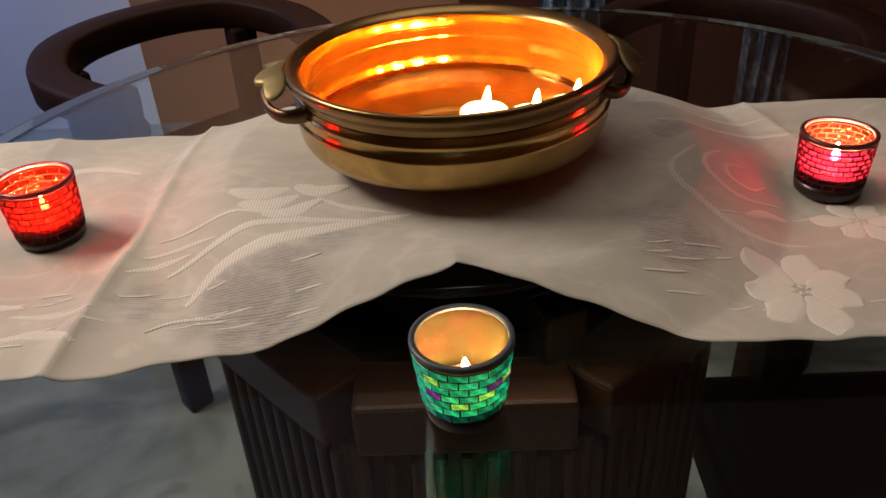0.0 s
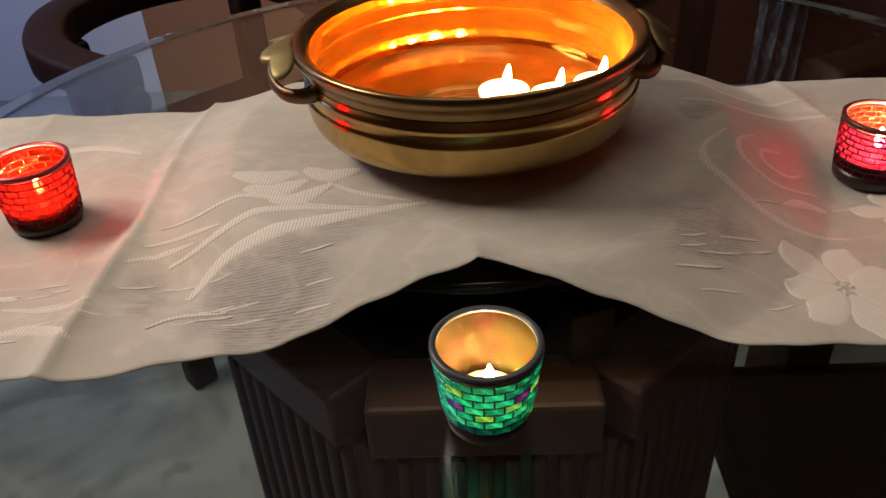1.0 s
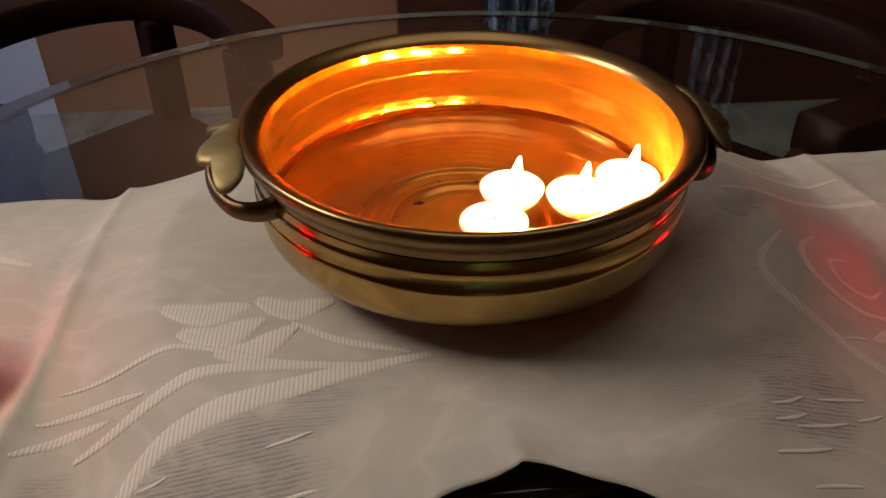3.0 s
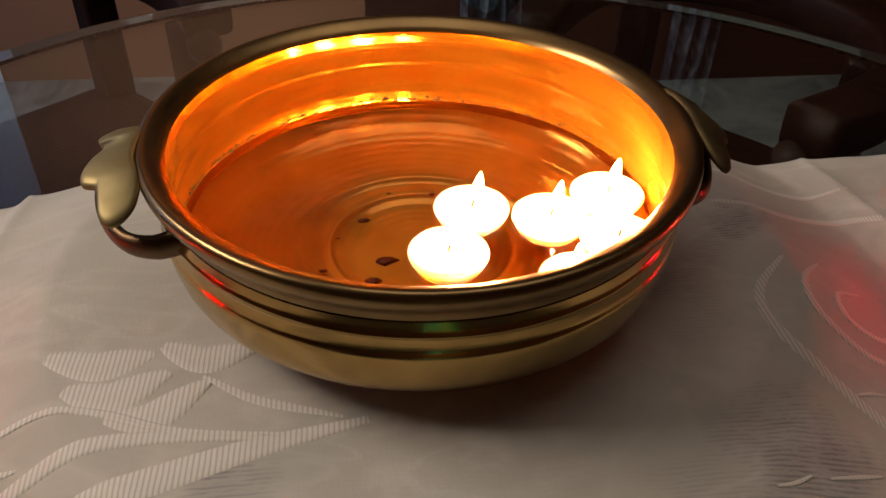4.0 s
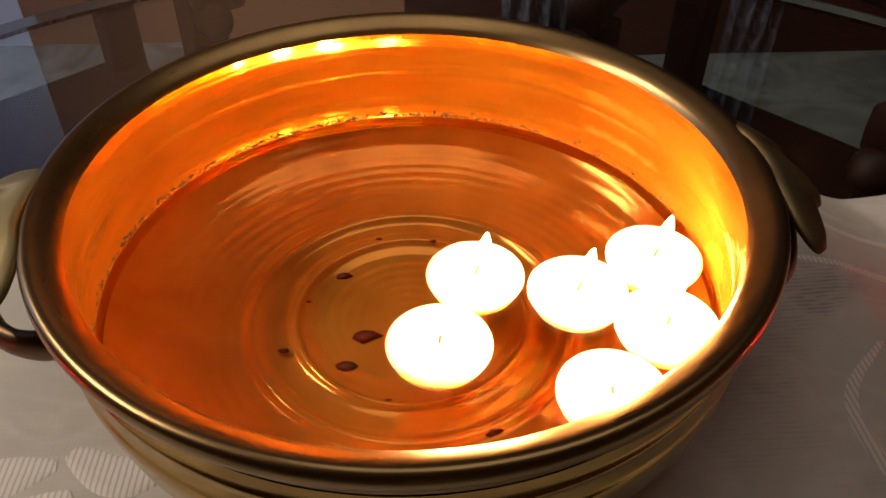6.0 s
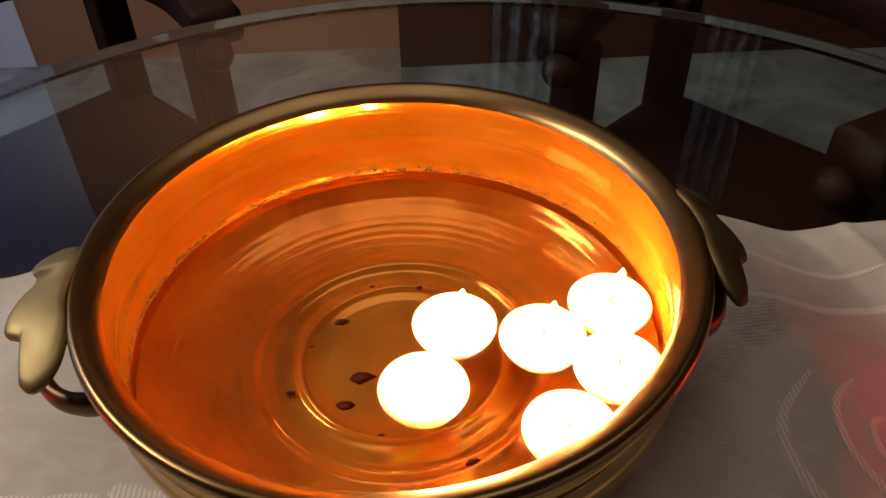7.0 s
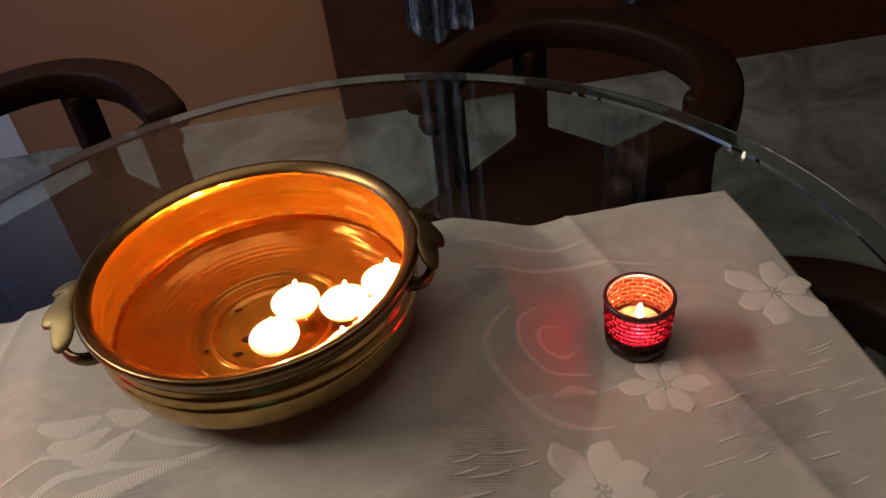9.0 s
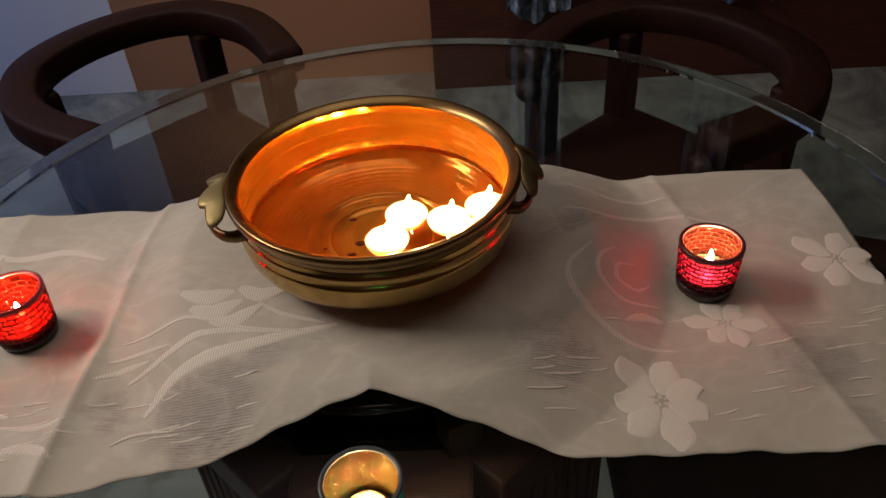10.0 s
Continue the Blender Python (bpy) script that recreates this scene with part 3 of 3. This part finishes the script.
def woven_flower(x, y, r, petals, spin):
    for k in range(petals):
        a = spin + TWO_PI * k / petals
        c, s = math.cos(a), math.sin(a)
        f = 0.85 + 0.3 * ((k * 7) % 3) / 2
        woven_strip([(x + c * r * d * f - s * r * e, y + s * r * d * f + c * r * e) for d, e in ((0.14, 0), (0.45, 0.04), (0.75, 0.06), (1.0, 0.0))], r * 0.60, 0.05, "woven_petal", 5)
    for k in range(5):
        a = TWO_PI * k / 5
        woven_strip([(x + 0.06 * r * math.cos(a), y + 0.06 * r * math.sin(a)), (x + 0.13 * r * math.cos(a + 0.6), y + 0.13 * r * math.sin(a + 0.6))], 0.003, 0.3, "woven_seed", 3)


for pts, w in (
    ([(-0.203, -0.208), (-0.185, -0.176), (-0.165, -0.162), (-0.133, -0.153), (-0.088, -0.139), (-0.034, -0.126)], 0.017),
    ([(-0.229, -0.168), (-0.208, -0.154), (-0.191, -0.142), (-0.166, -0.130), (-0.126, -0.128), (-0.082, -0.133)], 0.010),
    ([(-0.248, -0.119), (-0.221, -0.116), (-0.188, -0.106), (-0.159, -0.111), (-0.120, -0.125), (-0.057, -0.133)], 0.005),
    ([(-0.196, -0.070), (-0.170, -0.078), (-0.142, -0.072)], 0.022),
    ([(-0.182, -0.094), (-0.158, -0.100), (-0.132, -0.086)], 0.022),
    ([(-0.158, -0.114), (-0.136, -0.114), (-0.112, -0.094)], 0.020),
    ([(-0.138, -0.066), (-0.116, -0.078), (-0.090, -0.072)], 0.020),
    ([(-0.115, -0.090), (-0.088, -0.108), (-0.046, -0.123)], 0.006),
    ([(-0.263, -0.162), (-0.241, -0.152), (-0.214, -0.146)], 0.008),
    ([(-0.257, -0.140), (-0.224, -0.135), (-0.195, -0.134)], 0.006),
    ([(-0.224, -0.238), (-0.205, -0.228), (-0.170, -0.226)], 0.004),
    ([(-0.336, -0.212), (-0.300, -0.216), (-0.270, -0.209)], 0.007),
    ([(-0.34, -0.245), (-0.30, -0.238), (-0.27, -0.25)], 0.012),
    ([(-0.44, -0.10), (-0.42, -0.15), (-0.38, -0.19), (-0.33, -0.20)], 0.014),
    ([(-0.50, -0.02), (-0.47, -0.08), (-0.44, -0.10)], 0.012),
    ([(-0.47, 0.05), (-0.42, 0.03), (-0.36, 0.04), (-0.31, 0.02)], 0.012),
    ([(0.222, -0.023), (0.196, -0.050), (0.191, -0.080), (0.205, -0.120), (0.236, -0.150), (0.280, -0.157)], 0.008),
    ([(0.246, -0.026), (0.226, -0.045), (0.222, -0.075), (0.240, -0.102), (0.276, -0.102)], 0.006),
    ([(0.262, -0.050), (0.243, -0.055), (0.240, -0.075), (0.256, -0.086), (0.272, -0.076)], 0.005),
    ([(0.276, -0.120), (0.258, -0.118), (0.238, -0.126)], 0.010),
    ([(0.200, 0.040), (0.250, 0.030), (0.320, 0.045), (0.380, 0.030)], 0.007),
    ([(0.190, 0.085), (0.260, 0.070), (0.330, 0.082)], 0.006),
):
    woven_strip(pts, w)
woven_flower(0.254, -0.214, 0.048, 7, 0.3)
woven_flower(0.472, -0.040, 0.044, 6, 0.1)
woven_flower(0.334, -0.124, 0.034, 6, 0.8)
woven_flower(-0.455, -0.185, 0.045, 7, 0.5)
rng = random.Random(4)
for k in range(44):
    x, y = rng.uniform(0.13, 0.50), rng.uniform(-0.252, -0.11)
    if min(math.hypot(x - 0.258, y + 0.198) - 0.05, math.hypot(x - 0.472, y + 0.04) - 0.045, math.hypot(x - 0.334, y + 0.124) - 0.034) < 0:
        continue
    d = rng.uniform(0.016, 0.034)
    if y < front_edge(x) + 0.008 or y < front_edge(x + d) + 0.008:
        continue
    woven_strip([(x, y), (x + d * 0.5, y + 0.002), (x + d, y + rng.uniform(0.002, 0.006))], 0.0022, 0.3, "woven_dash", 3)
for k in range(30):
    x, y = rng.uniform(-0.36, -0.05), rng.uniform(-0.262, -0.185)
    d = rng.uniform(0.012, 0.030)
    if y < front_edge(x) + 0.010 or y < front_edge(x + d) + 0.010:
        continue
    woven_strip([(x, y), (x + d * 0.5, y + 0.0015), (x + d, y + rng.uniform(0.001, 0.006))], 0.002, 0.3, "woven_dash", 3)

# ---- the brass bowl ----
BX = 0.003
BOWL_Z = TOP + PLAT + 0.0035
bowl = thing("brass_bowl", (BX, 0, BOWL_Z), "wide brass bowl with two leaf handles, half full of water", "bowl")
OUTER = [(0.0, 0.0), (0.080, 0.0), (0.093, 0.002), (0.109, 0.007), (0.123, 0.0135), (0.1372, 0.022), (0.1420, 0.029), (0.1440, 0.038), (0.1452, 0.046), (0.1457, 0.0500), (0.1452, 0.0522), (0.1444, 0.0536), (0.1438, 0.0580), (0.1438, 0.0612), (0.1447, 0.0622), (0.1447, 0.0632), (0.1437, 0.0645), (0.1428, 0.070), (0.1434, 0.0750), (0.1460, 0.0788)]
LIP = [(0.1490, 0.0815), (0.1510, 0.0850), (0.1514, 0.0882), (0.1505, 0.0908), (0.1484, 0.0919), (0.1456, 0.0911), (0.1420, 0.0891), (0.1386, 0.0866), (0.1369, 0.0842)]
INNER = [(0.1360, 0.079), (0.1357, 0.072), (0.1368, 0.0625), (0.1364, 0.061), (0.1378, 0.055), (0.1402, 0.047), (0.1400, 0.038), (0.1368, 0.027), (0.1255, 0.0165), (0.108, 0.0105), (0.090, 0.0062), (0.0800, 0.0052), (0.0780, 0.0080), (0.0745, 0.0080), (0.0725, 0.0046), (0.0590, 0.0042), (0.0570, 0.0068), (0.0550, 0.0068), (0.0535, 0.0036), (0.0, 0.0034)]
K = 0.976          # true width of the bowl against the drawn section
OUTER, LIP, INNER = ([(K * r, z) for r, z in p] for p in (OUTER, LIP, INNER))
part("outer_wall", lathe(rounded(OUTER[:-2], passes=1), 160), BRASS, bowl)
part("lip", lathe(rounded(OUTER[-3:] + LIP, passes=1)[1:], 160), BRASS_LIP, bowl, "rolled lip of tarnished brass")
SPLIT = 7
part("inner_wall", lathe(LIP[8:] + rounded(INNER[:SPLIT + 1], passes=1), 160), BRASS_IN_LIT, bowl)
part("bowl_floor", lathe(rounded(INNER[SPLIT:], passes=1), 160), BRASS_FLOOR_LIT, bowl)

WATER_Z = 0.0322
water = part("water", lathe([(0.0, WATER_Z), (0.06, WATER_Z), (0.124, WATER_Z), (0.1344, WATER_Z + 0.0004)], 120), WATER)
water.matrix_world = Matrix.Translation((BX, 0, BOWL_Z))
tagged(water, "still clear water in the brass bowl", "water")


def leaf_plate(outline, thick, bend):
    """A flat cast ornament from an outline, bent and rounded at the edge."""
    bm = bmesh.new()
    pts = spline([(*p, 0) for p in outline] + [(*outline[0], 0)], 6)[:-1]
    c = sum(pts, Vector()) / len(pts)
    rings = []
    for s, z in ((0.90, -thick), (1.0, -thick * 0.4), (1.0, thick * 0.4), (0.90, thick), (0.72, thick * 1.25)):
        rings.append([bm.verts.new(((c + (p - c) * s).x, (c + (p - c) * s).y, z + bend * ((c + (p - c) * s).y ** 2))) for p in pts])
    n = len(pts)
    for a, b in zip(rings, rings[1:]):
        for i in range(n):
            bm.faces.new((a[i], a[(i + 1) % n], b[(i + 1) % n], b[i]))
    caps = [bm.faces.new(rings[0][::-1]), bm.faces.new(rings[-1])]
    bmesh.ops.triangulate(bm, faces=caps)
    bmesh.ops.recalc_face_normals(bm, faces=bm.faces)
    return bm


def handle(side, turn, tilt, size, metal, reach):
    """A bronze loop fixed below the lip, with a cast leaf on top."""
    m = Matrix.Rotation(turn, 4, "Z") @ Matrix.Diagonal((side * K, K, 1, 1))
    path = spline([(0.145 + reach * (u - 0.145) if u > 0.145 else u, v, w) for u, v, w in ((0.135, -0.040, 0.066), (0.148, -0.039, 0.064), (0.161, -0.030, 0.064), (0.169, -0.012, 0.067), (0.169, 0.006, 0.072), (0.159, 0.020, 0.076), (0.146, 0.026, 0.076))], 8)
    bm = sweep(path, round_section(0.0040, 0.0062, 12), [1.25 - 0.35 * math.sin(math.pi * i / (len(path) - 1)) for i in range(len(path))])
    bmesh.ops.transform(bm, matrix=m, verts=bm.verts)
    bmesh.ops.recalc_face_normals(bm, faces=bm.faces)
    loop = part("handle", bm, BRONZE, bowl, "dark bronze loop handle")
    out = [(0.000, 0.042), (0.008, 0.045), (0.016, 0.039), (0.0185, 0.031), (0.015, 0.024), (0.0145, 0.016), (0.019, 0.008), (0.0230, -0.003), (0.0225, -0.013), (0.0165, -0.018), (0.0155, -0.026), (0.0145, -0.041), (0.008, -0.045), (0.000, -0.036), (-0.003, -0.018), (-0.001, -0.002), (-0.002, 0.014), (-0.004, 0.030)]
    bm = leaf_plate([(1.1 * u, v) for u, v in out], 0.0024, -3.0)
    place = m @ Matrix.Translation((0.1508, 0.001, 0.0905)) @ Matrix.Rotation(radians(tilt), 4, "Y") @ Matrix.Rotation(radians(4), 4, "Z") @ Matrix.Scale(size, 4)
    bmesh.ops.transform(bm, matrix=place, verts=bm.verts)
    bmesh.ops.recalc_face_normals(bm, faces=bm.faces)
    part("leaf", bm, metal, bowl, "dull brass leaf-shaped ornament")


handle(-1, radians(12.5), 10, 1.0, BRASS_OLD, 1.0)
handle(1, radians(-3), 30, 0.95, BRASS_OLD_SHADED, 0.62)

def blob(bm, at, r, flat, rnd):
    """A small irregular flake lying at a place."""
    n = 7
    ring = [bm.verts.new(at + Vector((r * (0.6 + 0.6 * rnd.random()) * math.cos(TWO_PI * i / n), r * 0.6 * (0.6 + 0.6 * rnd.random()) * math.sin(TWO_PI * i / n), 0))) for i in range(n)]
    up = bm.verts.new(at + Vector((0, 0, flat)))
    for i in range(n):
        bm.faces.new((ring[i], ring[(i + 1) % n], up))
    bm.faces.new(ring[::-1])


SOOT = Mat("dark_residue", (0.05, 0.022, 0.01), 0.7).m
PETAL = Mat("dark_red_petal", (0.16, 0.025, 0.01), 0.6).m
rnd = random.Random(8)
crust = bmesh.new()
for k in range(420):
    a = rnd.gauss(2.2, 0.85)
    z = WATER_Z + abs(rnd.gauss(0, 0.0014)) + 0.0003
    r = K * 0.1384 + 0.2 * (z - WATER_Z)
    c = Vector((r * math.cos(a), r * math.sin(a), z))
    s = rnd.uniform(0.0003, 0.0010)
    m = Matrix.Translation(c) @ Matrix.Rotation(a, 4, "Z") @ Matrix.Diagonal((0.4 * s, s * rnd.uniform(0.8, 2.2), s, 1))
    vs = [crust.verts.new(m @ Vector(v)) for v in ((1, 0, 0), (-1, 0, 0), (0, 1, 0), (0, -1, 0), (0, 0, 1), (0, 0, -1))]
    for i, j, q in ((0, 2, 4), (2, 1, 4), (1, 3, 4), (3, 0, 4), (2, 0, 5), (1, 2, 5), (3, 1, 5), (0, 3, 5)):
        crust.faces.new((vs[i], vs[j], vs[q]))
tagged(part("water_line_residue", crust, SOOT, bowl, "dark specks along the water line"), kind="stuff")
for x, y, r in ((-0.022, -0.012, 0.0075), (-0.030, -0.030, 0.0068), (-0.034, 0.030, 0.0055), (-0.058, -0.022, 0.003), (-0.05, 0.012, 0.0025), (0.012, 0.052, 0.0022), (0.03, -0.07, 0.005), (-0.045, -0.06, 0.003), (-0.012, -0.05, 0.0035), (-0.016, 0.055, 0.0022)):
    bm = bmesh.new()
    blob(bm, Vector((0, 0, 0)), r, 0.0008, rnd)
    ob = part("petal_flake", bm, PETAL)
    d = math.hypot(x, y)
    ob.location = (BX + x, y, BOWL_Z + (0.0040 if d < 0.052 else 0.0068))
    tagged(ob, "dark red petal flake sunk on the bowl floor", "petal", "petal flakes in the bowl")

# ---- floating candles ----
def flame_mesh(h, w):
    return lathe([(0, 0), (0.35 * w, 0.02 * h), (0.8 * w, 0.14 * h), (w, 0.30 * h), (0.86 * w, 0.48 * h), (0.58 * w, 0.72 * h), (0.30 * w, 0.90 * h), (0.12 * w, 0.98 * h), (0, h)], 12)


def floating_candle(x, y, lean, h):
    th = thing("floating_candle", (x, y, BOWL_Z + WATER_Z), "lit white floating candle, glowing in the water", "candle", "floating candles in the bowl")
    part("wax", lathe(rounded([(0, -0.011), (0.010, -0.011), (0.018, -0.006), (0.0217, 0.001), (0.0221, 0.0035), (0.0207, 0.0052), (0.018, 0.0050), (0.010, 0.0036), (0, 0.0032)], passes=1), 40), WAX, th)
    w = sweep([Vector((0, 0, 0.002)), Vector((lean * 0.2, 0, 0.006)), Vector((lean * 0.6, 0.0005, 0.0095))], round_section(0.0008, 0.0008, 6))
    part("wick", w, WICK, th)
    bm = flame_mesh(h, 0.0036)
    bmesh.ops.transform(bm, matrix=Matrix.Translation((lean * 0.6, 0.0005, 0.0082)) @ Matrix.Rotation(lean * 30, 4, "Y"), verts=bm.verts)
    part("flame", bm, FLAME, th, "small yellow flame")


for x, y, lean, h in ((0.0131, -0.0470, 0.002, 0.015), (0.0313, -0.0060, 0.004, 0.018), (0.0750, -0.0185, 0.004, 0.018), (0.1140, 0.0020, 0.004, 0.018), (0.1085, -0.0410, 0.002, 0.017), (0.0780, -0.0760, -0.003, 0.018)):
    floating_candle(x, y, lean, h)


# ---- mosaic votives ----
def votive(place, turn, r_top, r_low, height, tile_mat, grout_mat, cup_mat, rim_mat, rows, count, label, fire, foot, lift, flame):
    """A glass cup clad with small glass tiles, on a dark foot, with a lit tea light."""
    th = thing("candle_votive", Matrix.Translation(place) @ Matrix.Rotation(turn, 4, "Z"), label, "candle holder", "mosaic candle holders")
    rad = lambda z: r_low + (r_top - r_low) * (z / height) ** 0.8
    w = 0.0022
    cup = [(rad(height * k / 10) - w, height * k / 10) for k in range(1, 11)]
    part("glass_cup", lathe([(0, 0.006), (r_low - 0.004, 0.006)] + cup, 48), cup_mat, th, "inner glass glowing amber")
    part("rim", lathe([(r_top - w - 0.0012, height - 0.001), (r_top - w - 0.001, height + 0.0012), (r_top - 0.0010, height + 0.0016), (r_top + 0.0004, height + 0.0010), (r_top + 0.0006, height - 0.0020), (r_top - 0.001, height - 0.0026)], 48, True), rim_mat, th)
    part("foot", lathe([(0, 0.0), (r_low - 0.002, 0.0), (r_low + 0.0002, 0.002), (rad(foot) + 0.0004, foot), (rad(foot) - 0.003, foot), (0, 0.004)], 48), Mat("dark_base", (0.025, 0.012, 0.012), 0.3).m, th, "dark base of the cup")
    band = (height - 0.004 - foot) / rows
    grout = bmesh.new()
    for k in range(rows + 1):
        z = foot + band * k
        r = rad(z)
        ring = [[grout.verts.new(((r + d) * math.cos(TWO_PI * i / 48), (r + d) * math.sin(TWO_PI * i / 48), z + e)) for i in range(48)] for d, e in ((-0.0016, -0.0005), (0.0, -0.0005), (0.0, 0.0005), (-0.0016, 0.0005))]
        for a, b in zip(ring, ring[1:] + ring[:1]):
            for i in range(48):
                grout.faces.new((a[i], a[(i + 1) % 48], b[(i + 1) % 48], b[i]))
    tiles = []
    for k in range(rows):
        z = foot + band * (k + 0.5)
        r = rad(z)
        slope = math.atan2(rad(z + 0.002) - rad(z - 0.002), 0.004)
        wide = TWO_PI * r / count
        me = None
        for i in range(count):
            a = TWO_PI * (i + 0.5 * (k % 2)) / count
            m = Matrix.Rotation(a, 4, "Z") @ Matrix.Translation((r - 0.0006, 0, z)) @ Matrix.Rotation(slope, 4, "Y")
            box(grout, (0.0018, 0.0009, band), (0, 0, 0), Matrix.Rotation(a + math.pi / count, 4, "Z") @ Matrix.Translation((r - 0.0008, 0, z)))
            if me is None:
                t = part("tile", a_box((0.0016, wide - 0.0011, band - 0.0011), (0, 0, 0), None, 0.0003), tile_mat, th, smooth=False)
                me = t.data
            else:
                t = new("tile", me)
                t.parent = th
            jit = Matrix.Rotation(random.uniform(-0.05, 0.05), 4, "Z") @ Matrix.Rotation(random.uniform(-0.05, 0.05), 4, "X")
            t.matrix_local = m @ jit
    part("grout", grout, grout_mat, th, smooth=False)
    z0 = 0.0065
    part("tea_light", lathe(rounded([(0, z0), (r_low - 0.006, z0), (r_low - 0.0055, z0 + lift), (r_low - 0.009, z0 + lift - 0.001), (0, z0 + lift - 0.0015)], passes=1), 32), MOLTEN if fire is FLAME_LOW else MOLTEN_DIM, th, "tea light with molten wax")
    part("wick", sweep([Vector((0.001, 0, z0 + lift - 0.002)), Vector((0.001, 0, z0 + lift + 0.003)), Vector((0.0015, 0, z0 + lift + 0.006))], round_section(0.0008, 0.0008, 6)), WICK, th)
    bm = flame_mesh(flame, 0.003)
    bmesh.ops.translate(bm, verts=bm.verts, vec=(0.0015, 0, z0 + lift + 0.004))
    part("flame", bm, fire, th, "small yellow flame")
    return th


def on_runner(x, y):
    return (x, y, TOP + runner_z(x, y) + 0.001)


votive((0.005, -0.322, TOP), 0.3, 0.0310, 0.0235, 0.058, TILE_GREEN, GROUT, CUP_AMBER, CUP_RIM, 7, 16, "green iridescent mosaic glass votive with a lit tea light", FLAME_LOW, 0.013, 0.016, 0.015)
votive(on_runner(-0.352, -0.092), 1.1, 0.0320, 0.0275, 0.056, TILE_RED, GROUT_RED, CUP_RED, Mat("red_glass_rim", (0.3, 0.02, 0.02), 0.25).m, 7, 17, "red mosaic glass votive with a lit tea light", FLAME_SMALL, 0.009, 0.016, 0.016)
votive(on_runner(0.328, -0.070), 0.5, 0.0305, 0.0275, 0.054, TILE_PINK, GROUT, CUP_PINK, Mat("dark_red_rim", (0.10, 0.02, 0.02), 0.3).m, 8, 20, "magenta red mosaic glass votive with a lit tea light", FLAME_SMALL, 0.012, 0.018, 0.016)


# ---- chairs ----
def chair(place, label):
    """A wooden chair with a curved arm rail on posts; its front points along -y."""
    th = thing("wooden_chair", place, label, "chair", "chairs round the table")
    pts = [(-0.225, -0.16, 0.642), (-0.262, -0.04, 0.646), (-0.265, 0.07, 0.654), (-0.20, 0.175, 0.666), (-0.075, 0.225, 0.672), (0.075, 0.225, 0.672), (0.20, 0.175, 0.666), (0.265, 0.07, 0.654), (0.262, -0.04, 0.646), (0.225, -0.16, 0.642)]
    part("arm_rail", sweep(spline([(0.86 * x, 0.86 * y, z) for x, y, z in pts], 7), round_section(0.034, 0.029, 16, 6)), WOOD_DARK, th, "thick curved dark wood rail")
    for s in (-1, 1):
        for (x, y, h) in ((0.192, -0.086, 0.625), (0.172, 0.13, 0.64)):
            part("leg", a_box((0.052, 0.046, h), (s * x, y, h / 2), None, 0.007), WOOD_DARK, th, smooth=False)
        part("ball", lathe([(0.025 * math.sin(radians(a)), -0.025 * math.cos(radians(a))) for a in range(0, 181, 15)], 20), WOOD_DARK, th, "turned wooden ball").location = (s * 0.185, -0.13, 0.602)
    part("seat", a_box((0.39, 0.36, 0.05), (0, -0.01, 0.43), None, 0.014), WOOD_DARK, th, smooth=False)
    part("apron", a_box((0.35, 0.02, 0.06), (0, -0.165, 0.375), None, 0.004), WOOD_DARK, th, smooth=False)
    return th


first = chair(pose(-0.46, 0.69, 0, 0, 0, 44), "dark wooden armchair with a thick curved rail, by the table")
second = copy_thing(first, pose(0.44, 0.58, 0, 0, 0, -49))
tagged(second, "dark reddish wooden armchair with a curved rail, in shade")
# added chair; its dark seat stands in for the unlit floor on the right
third = copy_thing(first, pose(0.45, -0.17, 0, 0, 0, -90))
tagged(third, "dark wooden armchair added under the glass to darken the floor there")
